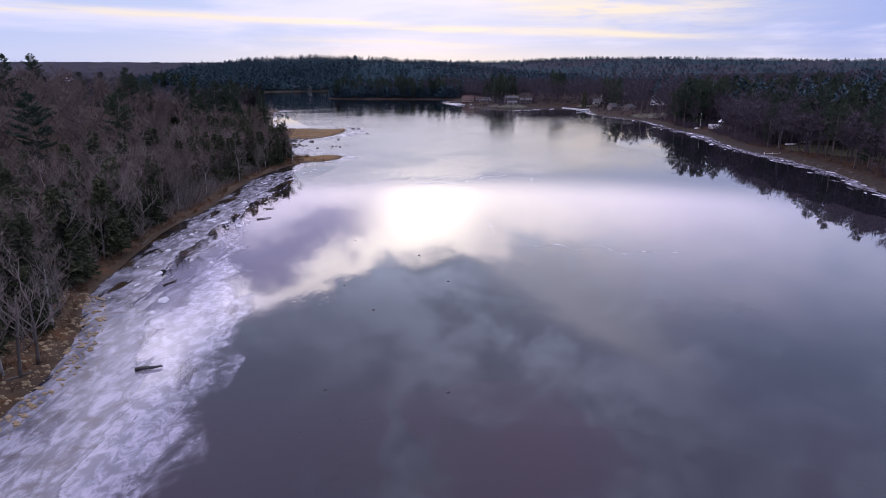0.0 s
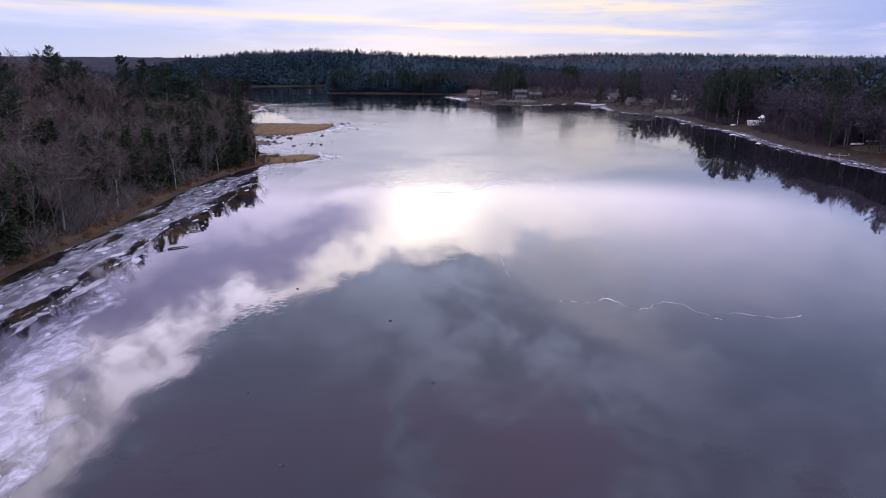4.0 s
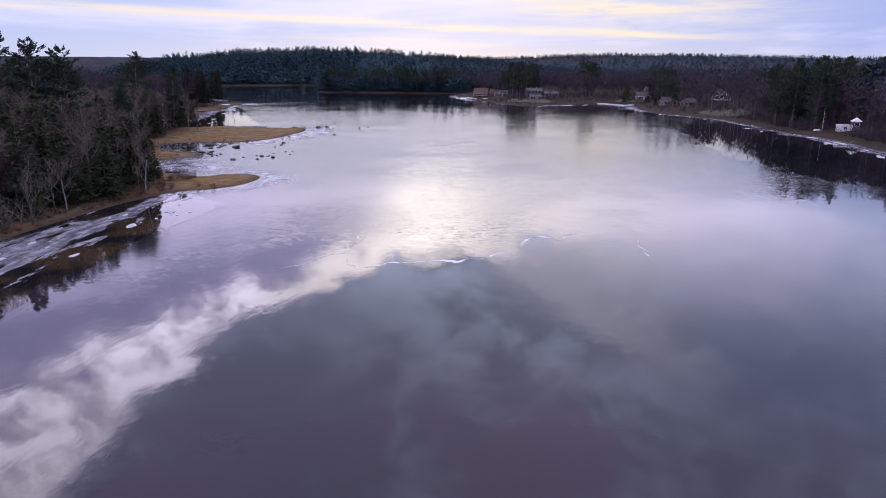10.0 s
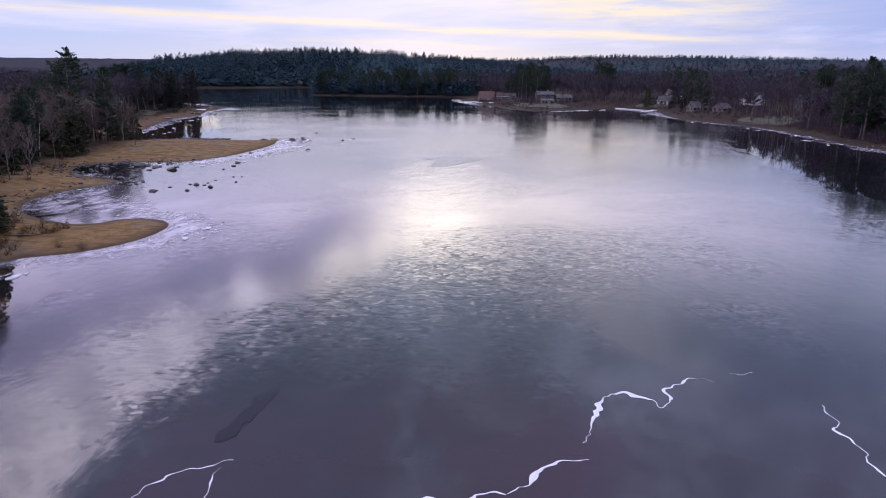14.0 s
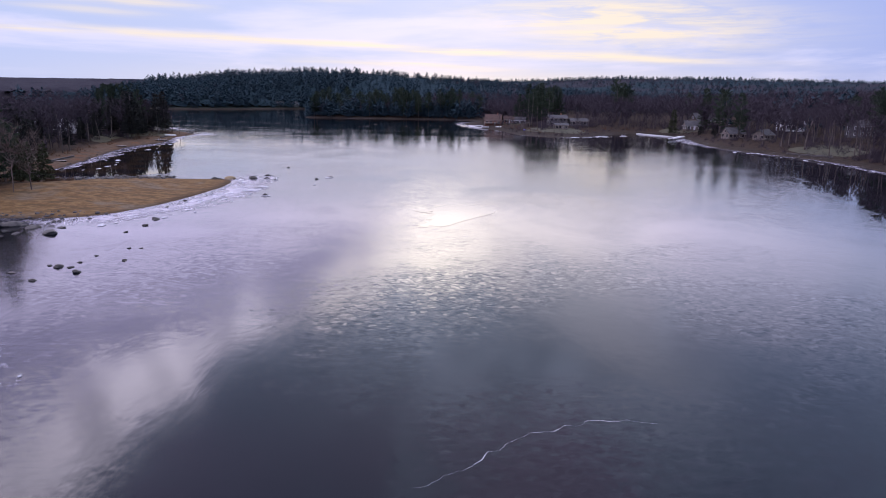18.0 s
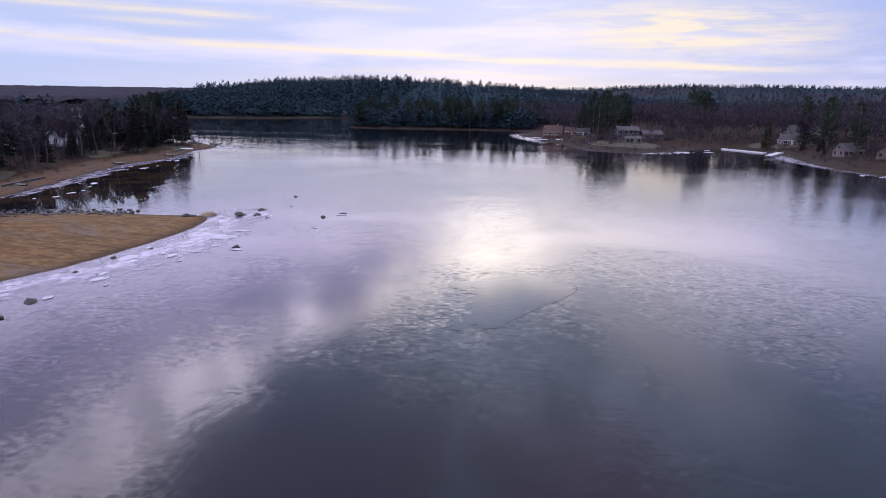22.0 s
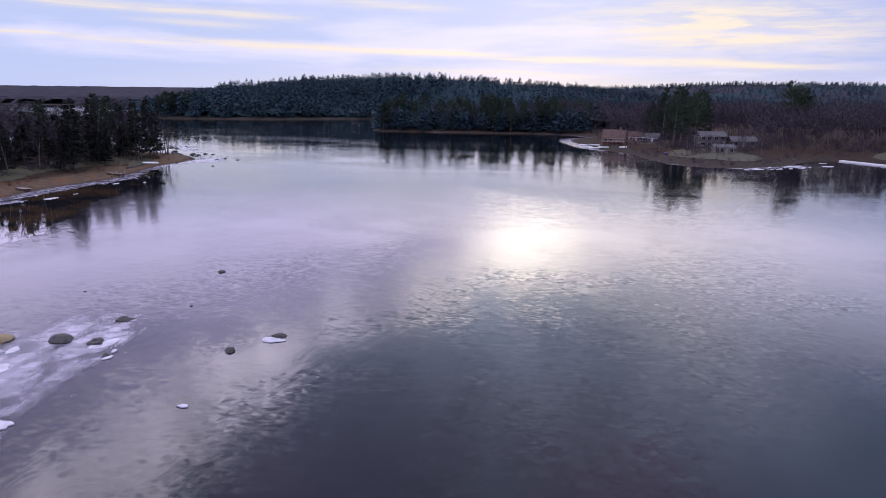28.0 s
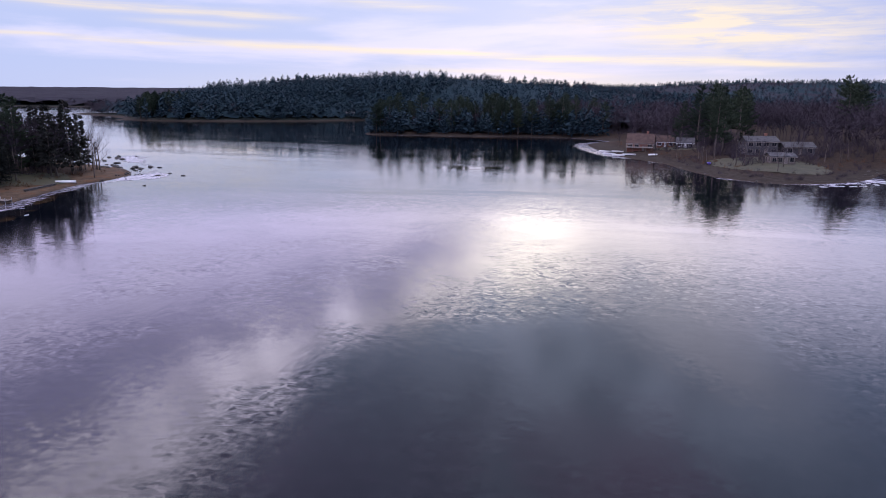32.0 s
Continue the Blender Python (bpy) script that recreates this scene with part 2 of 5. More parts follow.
def ground_nodes(N):
    """Orange sand on the bars, brown mud and gravel along the other shores, dark leaf litter under the woods."""
    p = place(N)
    sep = N.t.nodes.new("ShaderNodeSeparateXYZ")
    N.t.links.new(p, sep.inputs[0])
    x, y, z = sep.outputs
    broad = N.noise(p, 0.09, 4.0, 0.6)
    mid = N.noise(p, 0.7, 5.0, 0.65)
    fine = N.noise(p, 6.0, 5.0, 0.7)
    sand = N.mix(N.step(mid, 0.35, 0.65), (0.135, 0.080, 0.036, 1), (0.215, 0.134, 0.064, 1))
    sand = N.mix(N.step(broad, 0.50, 0.64), sand, (0.17, 0.13, 0.09, 1))
    sand = N.mix(N.math("MULTIPLY", N.step(N.noise(N.add("ShaderNodeMapping", Vector=p, Scale=(0.25, 1.0, 1.0)).outputs[0], 0.8, 5.0, 0.7, 0.6), 0.48, 0.64), 0.75), sand, (0.075, 0.052, 0.030, 1))
    mud = N.mix(N.step(mid, 0.35, 0.65), (0.075, 0.050, 0.035, 1), (0.13, 0.090, 0.062, 1))
    mud = N.mix(N.step(N.noise(p, 0.16, 5.0, 0.65), 0.52, 0.62), mud, N.mix(N.step(x, -25.0, -10.0), (0.135, 0.070, 0.038, 1), (0.060, 0.047, 0.036, 1)))
    dull = N.math("MAXIMUM", N.step(x, -15.0, 0.0), N.step(y, 600.0, 680.0))
    mud = N.mix(dull, mud, N.mix(N.step(mid, 0.35, 0.65), (0.026, 0.021, 0.018, 1), (0.050, 0.040, 0.033, 1)))
    bars = N.math("MULTIPLY", N.step(y, 224.0, 234.0), N.math("MULTIPLY", N.math("MULTIPLY", N.step(x, -10.0, -25.0), N.step(x, -86.0, -74.0)), N.step(y, 600.0, 540.0)))
    shore = N.mix(bars, mud, sand)
    shore = N.mix(N.step(fine, 0.55, 0.75), shore, (0.065, 0.045, 0.030, 1))
    litter = N.mix(N.step(mid, 0.35, 0.7), (0.026, 0.019, 0.015, 1), (0.058, 0.038, 0.028, 1))
    litter = N.mix(N.step(fine, 0.5, 0.8), litter, (0.030, 0.025, 0.018, 1))
    litter = N.mix(N.step(y, 780.0, 1000.0), litter, (0.020, 0.026, 0.022, 1))
    wob = N.math("ADD", z, N.math("MULTIPLY", N.math("SUBTRACT", mid, 0.5), 0.9))
    col = N.mix(N.math("MULTIPLY", N.step(wob, 0.70, 1.15), N.math("SUBTRACT", 1.0, N.math("MULTIPLY", N.math("MULTIPLY", bars, N.step(y, 366.0, 358.0)), N.step(x, -94.0, -80.0)))), shore, litter)
    damp = N.step(N.math("ADD", z, N.math("MULTIPLY", N.math("SUBTRACT", broad, 0.5), 0.3)), 0.22, 0.02)
    col = N.mix(N.math("MULTIPLY", damp, 0.75), col, (0.050, 0.036, 0.027, 1))
    return bsdf(N, col, 0.95, fine, 0.5, 0.12, Specular_IOR_Level=0.08)


M["ground"] = material("shore_ground", ground_nodes)


def lake_nodes(N):
    """Smooth black ice up to the pressure ridge, tilted plates and chips of ice past it, wind-ruffled open water far out."""
    p = place(N)
    sep = N.t.nodes.new("ShaderNodeSeparateXYZ")
    N.t.links.new(p, sep.inputs[0])
    x, y = sep.outputs[0], sep.outputs[1]
    mul, add, sub = (lambda *v: N.math("MULTIPLY", *v)), (lambda *v: N.math("ADD", *v)), (lambda *v: N.math("SUBTRACT", *v))
    broad = N.noise(p, 0.018, 4.0, 0.55, 0.5)
    mid = N.noise(p, 0.10, 6.0, 0.62, 0.4)
    tex = N.add("ShaderNodeMapping", Vector=p, Scale=(0.5, 1.0, 1.0)).outputs[0]
    fine = N.noise(tex, 1.0, 6.0, 0.66, 0.6)
    # how far past the ridge, which bends away to the right
    ridge = add(sub(186.5, mul(N.step(x, -14.0, -24.0), 14.0)), add(mul(N.step(x, 9.0, 14.0), 10.0), mul(N.step(x, 26.0, 70.0), 30.0)))
    reach = add(sub(y, ridge), mul(sub(mid, 0.5), 8.0))
    past = N.step(reach, -3.0, 20.0)
    open_ = N.step(add(y, mul(sub(broad, 0.5), 160.0)), 420.0, 520.0)
    patch = N.step(N.noise(p, 0.035, 5.0, 0.6, 0.6), 0.38, 0.60)
    early = mul(N.step(N.noise(N.add("ShaderNodeMapping", Vector=p, Scale=(1.0, 0.7, 1.0)).outputs[0], 0.05, 5.0, 0.65, 0.8), 0.56, 0.62), 0.30)
    rough_ice = mul(N.math("MAXIMUM", mul(past, add(0.15, mul(patch, 1.25))), early), sub(1.0, mul(open_, 0.85)))
    # plates: every cell leans its own way
    warp = N.add("ShaderNodeTexNoise", Vector=p, Scale=0.9, Detail=3.0)
    bent = N.t.nodes.new("ShaderNodeVectorMath")
    bent.operation = "MULTIPLY_ADD"
    N.t.links.new(warp.outputs["Color"], bent.inputs[0])
    bent.inputs[1].default_value = (0.9, 0.9, 0.0)
    N.t.links.new(p, bent.inputs[2])
    lean = None
    for scale, amount in ((0.9, 0.012), (2.8, 0.034)):
        cell = N.add("ShaderNodeTexVoronoi", Vector=N.add("ShaderNodeMapping", Vector=bent.outputs[0], Scale=(0.75, 1.0, 0.0)).outputs[0], Scale=scale)
        skew = N.t.nodes.new("ShaderNodeVectorMath")
        skew.operation = "SUBTRACT"
        N.t.links.new(cell.outputs["Color"], skew.inputs[0])
        skew.inputs[1].default_value = (0.5, 0.5, 0.5)
        square = N.t.nodes.new("ShaderNodeVectorMath")
        square.operation = "MULTIPLY"
        N.t.links.new(skew.outputs[0], square.inputs[0])
        N.t.links.new(skew.outputs[0], square.inputs[1])
        gain = N.t.nodes.new("ShaderNodeVectorMath")
        gain.operation = "MULTIPLY_ADD"
        N.t.links.new(square.outputs[0], gain.inputs[0])
        gain.inputs[1].default_value = (amount * 3.4, amount * 3.4, 0.0)
        gain.inputs[2].default_value = (amount * 0.15, amount * 0.15, 0.0)
        off = N.t.nodes.new("ShaderNodeVectorMath")
        off.operation = "MULTIPLY"
        N.t.links.new(gain.outputs[0], off.inputs[0])
        N.t.links.new(skew.outputs[0], off.inputs[1])
        if lean is None:
            lean = off.outputs[0]
        else:
            total = N.t.nodes.new("ShaderNodeVectorMath")
            N.t.links.new(lean, total.inputs[0])
            N.t.links.new(off.outputs[0], total.inputs[1])
            lean = total.outputs[0]
    # wind: long low wavelets in patches
    wind = N.step(N.noise(N.add("ShaderNodeMapping", Vector=p, Scale=(0.22, 1.0, 1.0)).outputs[0], 0.05, 5.0, 0.62, 0.7), 0.42, 0.56)
    part_ = N.t.nodes.new("ShaderNodeVectorMath")
    part_.operation = "SCALE"
    N.t.links.new(lean, part_.inputs[0])
    N.t.links.new(add(rough_ice, mul(open_, add(0.12, mul(wind, 0.30)))), part_.inputs["Scale"])
    up = N.t.nodes.new("ShaderNodeVectorMath")
    N.t.links.new(part_.outputs[0], up.inputs[0])
    up.inputs[1].default_value = (0.0, 0.0, 1.0)
    norm = N.t.nodes.new("ShaderNodeVectorMath")
    norm.operation = "NORMALIZE"
    N.t.links.new(up.outputs[0], norm.inputs[0])
    swell = N.noise(N.add("ShaderNodeMapping", Vector=p, Scale=(0.40, 0.17, 1.0)).outputs[0], 1.0, 5.0, 0.6, 0.3)
    slow = N.add("ShaderNodeBump", Strength=1.0, Distance=add(0.008, mul(past, 0.008)), Height=swell)
    N.t.links.new(norm.outputs[0], slow.inputs["Normal"])
    wave = N.noise(N.add("ShaderNodeMapping", Vector=p, Scale=(0.22, 1.0, 1.0)).outputs[0], 1.6, 3.0, 0.6)
    h = add(mul(fine, mul(rough_ice, 0.0045)), mul(wave, mul(open_, add(0.004, mul(wind, 0.010)))))
    col = N.mix(mul(rough_ice, N.step(fine, 0.45, 0.70)), N.mix(past, (0.028, 0.023, 0.031, 1), (0.002, 0.003, 0.006, 1)), (0.006, 0.006, 0.010, 1))
    rough = add(0.008, add(mul(past, sub(0.09, mul(open_, sub(0.065, mul(wind, 0.03))))), mul(rough_ice, 0.03)))
    return bsdf(N, col, rough, h, 1.0, 1.0, under=slow.outputs[0], IOR=1.36, Specular_IOR_Level=sub(0.55, mul(past, 0.09)))


M["lake"] = material("lake_ice_and_water", lake_nodes)


def lacy(N, shader, low, high, stretch=(1.0, 0.35, 1.0), scale=0.35):
    """Ragged, holed edges: the sheet shows where its cover and the noise add up."""
    p = N.add("ShaderNodeMapping", Vector=place(N), Scale=stretch).outputs[0]
    a = N.noise(p, scale, 6.0, 0.62, 0.5)
    cover = N.t.nodes.new("ShaderNodeAttribute")
    cover.attribute_name = "cover"
    f = N.step(N.math("ADD", a, N.math("MULTIPLY", cover.outputs["Fac"], 0.55)), low, high)
    mx = N.t.nodes.new("ShaderNodeMixShader")
    N.t.links.new(f, mx.inputs[0])
    N.t.links.new(N.t.nodes.new("ShaderNodeBsdfTransparent").outputs[0], mx.inputs[1])
    N.t.links.new(shader, mx.inputs[2])
    return mx.outputs[0]


def clear_nodes(N):
    sep = N.t.nodes.new("ShaderNodeSeparateXYZ")
    N.t.links.new(place(N), sep.inputs[0])
    shoal = N.math("MULTIPLY", N.step(sep.outputs[0], -20.0, -32.0), N.step(N.noise(place(N), 0.12, 4.0, 0.6), 0.42, 0.6))
    murk = N.mix(shoal, (0.008, 0.008, 0.011, 1), (0.042, 0.027, 0.016, 1))
    far_out = N.math("MULTIPLY", N.step(sep.outputs[1], 260.0, 300.0), N.bell(sep.outputs[0], 3.0, 14.0))
    b = bsdf(N, murk, N.math("ADD", 0.02, N.math("MULTIPLY", far_out, 0.085)), N.noise(place(N), 1.1, 4.0, 0.55), 0.05, 0.05, IOR=1.33)
    return lacy(N, b, 0.672, 0.688, (1.0, 0.5, 1.0), 0.22)


def ice_nodes(N):
    """Grey and white shore ice with long streaks and darker, thinner strips."""
    p = place(N)
    along_ = N.add("ShaderNodeMapping", Vector=p, Scale=(1.0, 0.34, 1.0), Rotation=(0, 0, radians(-10))).outputs[0]
    mid = N.noise(p, 0.30, 5.0, 0.65, 0.6)
    long_ = N.noise(along_, 0.9, 6.0, 0.65, 0.5)
    fine = N.noise(p, 2.6, 5.0, 0.7)
    col = N.mix(N.step(long_, 0.40, 0.66), (0.13, 0.125, 0.155, 1), (0.36, 0.345, 0.42, 1))
    col = N.mix(N.math("MULTIPLY", N.step(mid, 0.50, 0.66), 0.7), col, (0.085, 0.070, 0.068, 1))
    col = N.mix(N.math("MULTIPLY", N.step(fine, 0.56, 0.72), 0.5), col, (0.22, 0.22, 0.27, 1))
    b = bsdf(N, col, N.math("ADD", 0.03, N.math("MULTIPLY", long_, 0.35)), fine, 0.3, 0.05, IOR=1.31)
    return lacy(N, b, 0.63, 0.69, (1.0, 0.22, 1.0), 0.38)


def frost_nodes(N):
    p = N.add("ShaderNodeMapping", Vector=place(N), Scale=(1.0, 0.6, 1.0)).outputs[0]
    fine = N.noise(p, 0.8, 6.0, 0.7, 0.8)
    col = N.mix(N.step(fine, 0.4, 0.65), (0.16, 0.152, 0.19, 1), (0.36, 0.34, 0.42, 1))
    b = bsdf(N, col, 0.10, fine, 0.10, 0.04, IOR=1.36)
    return lacy(N, b, 0.58, 0.82, (1.0, 0.55, 1.0), 0.22)


def pancake_nodes(N):
    """White rounded cakes of ice frozen together along the sand bars."""
    p = place(N)
    vor = N.add("ShaderNodeTexVoronoi", Vector=p, Scale=0.9)
    gap = N.step(vor.outputs["Distance"], 0.62, 0.48)
    fine = N.noise(p, 2.2, 5.0, 0.7)
    col = N.mix(gap, (0.24, 0.228, 0.28, 1), (0.33, 0.312, 0.375, 1))
    col = N.mix(N.math("MULTIPLY", N.step(fine, 0.50, 0.70), 0.55), col, (0.20, 0.19, 0.235, 1))
    b = bsdf(N, col, 0.16, N.math("ADD", N.math("MULTIPLY", gap, 0.6), N.math("MULTIPLY", fine, 0.5)), 0.4, 0.08, IOR=1.31)
    return lacy(N, b, 0.56, 0.92, (1.0, 0.5, 1.0), 0.4)


M["pancake"] = material("pancake_ice", pancake_nodes)
M["clear"] = material("clear_black_ice", clear_nodes)
M["ice"] = material("white_shore_ice", ice_nodes)
M["frost"] = material("thin_frosted_ice", frost_nodes)
M["crack"] = material("white_refrozen_ice", lambda N: bsdf(N, (0.62, 0.61, 0.68, 1), 0.6, N.noise(place(N), 5.0), 0.4, 0.03))
M["floe"] = material("white_ice_floe", two_tone((0.36, 0.355, 0.41), (0.54, 0.52, 0.59), (0.28, 0.28, 0.33), 1.2, 6.0, 0.5))
M["grass"] = material("winter_lawn", two_tone((0.034, 0.036, 0.016), (0.060, 0.052, 0.025), (0.042, 0.030, 0.018), 0.35, 6.0))
M["red_wall"] = material("red_brown_siding", two_tone((0.16, 0.062, 0.042), (0.22, 0.095, 0.064), (0.11, 0.05, 0.038), 0.9, 9.0))
M["grey_wall"] = material("grey_shingle_siding", two_tone((0.075, 0.072, 0.076), (0.12, 0.115, 0.118), (0.055, 0.052, 0.055), 0.9, 9.0))
M["tan_wall"] = material("tan_siding", two_tone((0.13, 0.11, 0.095), (0.19, 0.165, 0.14), (0.10, 0.088, 0.075), 0.9, 9.0))
M["white_paint"] = material("white_paint", two_tone((0.66, 0.66, 0.68), (0.80, 0.80, 0.81), (0.52, 0.52, 0.54), 1.2, 9.0, 0.6))
M["roof"] = material("grey_asphalt_shingle", two_tone((0.050, 0.050, 0.057), (0.092, 0.088, 0.095), (0.038, 0.038, 0.042), 0.8, 12.0))
M["brown_roof"] = material("brown_shingle", two_tone((0.060, 0.034, 0.028), (0.090, 0.054, 0.044), (0.04, 0.026, 0.022), 0.8, 12.0))
M["frosted_roof"] = material("frost_covered_roof", two_tone((0.34, 0.34, 0.38), (0.48, 0.48, 0.53), (0.2, 0.2, 0.22), 0.8, 8.0))
M["pane"] = material("window_glass", lambda N: bsdf(N, (0.02, 0.023, 0.028, 1), 0.06, IOR=1.5))
M["plank"] = material("weathered_planks", two_tone((0.20, 0.17, 0.15), (0.34, 0.30, 0.27), (0.12, 0.10, 0.09), 0.9, 12.0))
M["dark_wood"] = material("dark_wet_timber", two_tone((0.045, 0.036, 0.032), (0.09, 0.072, 0.06), (0.03, 0.025, 0.022), 0.9, 12.0))
M["brick"] = material("chimney_brick", two_tone((0.24, 0.11, 0.08), (0.32, 0.16, 0.11), (0.15, 0.08, 0.06), 1.0, 14.0))
M["violet"] = material("violet_plastic", two_tone((0.10, 0.075, 0.36), (0.14, 0.10, 0.44), None, 1.0, 10.0, 0.4))
M["metal"] = material("galvanised_metal", two_tone((0.45, 0.46, 0.48), (0.58, 0.59, 0.61), None, 1.0, 20.0, 0.35, Metallic=0.8))
M["rubber"] = material("black_rubber", two_tone((0.02, 0.02, 0.02), (0.035, 0.035, 0.035), None, 1.0, 20.0, 0.8))


def canopy_nodes(N):
    """Unbroken far woods: dark conifer tops with mauve strips of leafless trees."""
    p = place(N)
    sep = N.t.nodes.new("ShaderNodeSeparateXYZ")
    N.t.links.new(p, sep.inputs[0])
    broad = N.noise(p, 0.006, 4.0, 0.6)
    clump = N.noise(p, 0.12, 5.0, 0.7)
    # both tones carry a blue tint that stands for haze over the hills
    green = N.mix(clump, (0.013, 0.028, 0.036, 1), (0.024, 0.043, 0.054, 1))
    bare = N.mix(clump, (0.026, 0.026, 0.036, 1), (0.044, 0.040, 0.051, 1))
    col = N.mix(N.math("MAXIMUM", N.math("MULTIPLY", N.step(broad, 0.44, 0.56), N.step(sep.outputs[0], -60.0, 120.0)), N.step(sep.outputs[0], -480.0, -560.0)), green, bare)
    return bsdf(N, col, 0.95, clump, 1.0, 3.0, Specular_IOR_Level=0.05)


M["canopy"] = material("far_woods_canopy", canopy_nodes)

# ---- mesh helpers ----
class Geo:
    """Vertices and faces gathered in lists."""

    def __init__(self):
        self.v, self.f = [], []

    def tube(self, pts, radii, sides=5, cap=True):
        """A tapered tube along points."""
        base = len(self.v)
        n = len(pts)
        for i, (p, r) in enumerate(zip(pts, radii)):
            d = pts[min(i + 1, n - 1)] - pts[max(i - 1, 0)]
            d = d.normalized() if d.length > 1e-6 else Vector((0, 0, 1))
            a = d.orthogonal().normalized()
            b = d.cross(a)
            for k in range(sides):
                t = 2 * math.pi * k / sides
                self.v.append(tuple(p + (a * math.cos(t) + b * math.sin(t)) * r))
        for i in range(n - 1):
            for k in range(sides):
                q = base + i * sides
                self.f.append((q + k, q + (k + 1) % sides, q + sides + (k + 1) % sides, q + sides + k))
        if cap:
            self.f.append(tuple(base + (n - 1) * sides + k for k in range(sides)))
            self.f.append(tuple(base + sides - 1 - k for k in range(sides)))

    def spike(self, p, tip, w, up=Vector((0, 0, 1))):
        """A slender three-sided needle from p to its tip."""
        d = (tip - p)
        s = d.cross(up)
        s = s.normalized() * w if s.length > 1e-6 else Vector((w, 0, 0))
        t = s.cross(d).normalized() * w
        b = len(self.v)
        self.v += [tuple(p + s), tuple(p - s), tuple(p + t), tuple(tip)]
        self.f += [(b, b + 1, b + 3), (b + 1, b + 2, b + 3), (b + 2, b, b + 3)]

    def blade(self, p, tip, w, rng):
        """One slender flat twig."""
        d = tip - p
        s = d.cross(Vector((rng.uniform(-1, 1), rng.uniform(-1, 1), rng.uniform(-1, 1))))
        s = s.normalized() * w if s.length > 1e-6 else Vector((w, 0, 0))
        b = len(self.v)
        self.v += [tuple(p + s), tuple(p - s), tuple(tip)]
        self.f.append((b, b + 1, b + 2))

    def leaf(self, p, a, b):
        """A pointed spray, spanned by its length a and half-width b."""
        k = len(self.v)
        self.v += [tuple(p), tuple(p + a * 0.45 + b), tuple(p + a), tuple(p + a * 0.5 - b)]
        self.f.append((k, k + 1, k + 2, k + 3))

    def box(self, x0, x1, y0, y1, z0, z1, m=None):
        k = len(self.v)
        c = [Vector((x, y, z)) for z in (z0, z1) for x, y in ((x0, y0), (x1, y0), (x1, y1), (x0, y1))]
        self.v += [tuple(m @ q if m else q) for q in c]
        self.f += [tuple(k + i for i in q) for q in ((3, 2, 1, 0), (4, 5, 6, 7), (0, 1, 5, 4), (1, 2, 6, 5), (2, 3, 7, 6), (3, 0, 4, 7))]

    def mesh(self, name, mat, smooth=False):
        me = bpy.data.meshes.new(name)
        me.from_pydata(self.v, [], self.f)
        me.materials.append(mat)
        if smooth:
            me.shade_smooth()
        return me


def part(name, geo, mat, parent, label="", smooth=False):
    me = geo if isinstance(geo, bpy.types.Mesh) else geo.mesh(name, mat, smooth)
    ob = new(name, me)
    ob.parent = parent
    return tagged(ob, label)


def rock_mesh(name, mat, seed, n=2, flat=0.6, rough=0.42):
    bm = bmesh.new()
    bmesh.ops.create_icosphere(bm, subdivisions=n, radius=1)
    for v in bm.verts:
        d = noise.noise(v.co * 1.1 + Vector((seed * 7.3, 0, 0))) + 0.5 * noise.noise(v.co * 2.7 + Vector((0, seed * 3.1, 0)))
        v.co *= 1 + rough * d
        v.co.z *= flat
    me = bpy.data.meshes.new(name)
    bm.to_mesh(me)
    bm.free()
    me.materials.append(mat)
    return me


# ---- the lake's outline, and the land round it ----
SHORE_WEST = [(-10, -900), (-24, -200), (-32, -20), (-36, 40), (-37, 58), (-38, 70), (-41, 80), (-46, 90), (-48, 106), (-51, 131), (-49, 147),
              (-51, 184), (-50, 202), (-46, 222), (-42, 228.5), (-38, 229.5), (-34, 235), (-32.5, 243), (-35, 248), (-41, 249.5), (-44, 244), (-50, 246),
              (-58, 252), (-62, 262), (-60, 272), (-55, 279), (-60, 283), (-70, 288), (-75, 298), (-71, 306), (-61, 306.5), (-54, 309), (-49, 321)]
SHORE_BARS = [(-47, 333), (-45.5, 349), (-48, 360), (-57, 358.5), (-70, 360), (-80, 356), (-88, 352), (-96, 357), (-97, 370), (-99, 382), (-104, 404),
              (-111, 432), (-113, 450), (-110, 467), (-114, 484), (-119, 503), (-117, 517), (-121, 530), (-136, 545), (-156, 552), (-178, 566),
              (-240, 592), (-340, 622), (-520, 690), (-800, 860), (-1200, 1200), (-1500, 1700), (-1250, 1790), (-1000, 1760), (-800, 1700), (-650, 1480), (-540, 1260), (-500, 1140), (-600, 1215), (-625, 1195), (-540, 1095), (-470, 1055), (-424, 985)]
SHORE_NORTH = [(-395, 945), (-344, 932), (-300, 949), (-254, 965), (-215, 1010), (-185, 1048), (-150, 1050), (-142, 950), (-127, 850), (-121, 762),
               (-110, 753), (-71, 755), (-31, 757), (2, 755), (18, 742), (26, 722), (16, 712), (9, 697), (12, 655), (18, 620), (30, 599), (34, 563), (43, 545),
               (53, 541), (66, 547), (78, 557), (88, 577), (101, 588), (113, 574), (120, 556), (117, 532), (112, 508)]
SHORE_EAST = [(111, 482), (118, 460), (124, 444), (129, 425), (128, 400), (124, 366), (128, 335), (124, 310), (118, 274), (121, 250), (120, 218),
              (117, 192), (110, 170), (112, 140), (118, 100), (122, 50), (112, -20), (100, -200), (90, -900)]
LAKE = np.array(SHORE_WEST + SHORE_BARS + SHORE_NORTH + SHORE_EAST, float)


def rounded(poly, times=2):
    """Corner cutting, closed."""
    for _ in range(times):
        nxt = np.roll(poly, -1, axis=0)
        poly = np.stack([poly * 0.75 + nxt * 0.25, poly * 0.25 + nxt * 0.75], 1).reshape(-1, 2)
    return poly


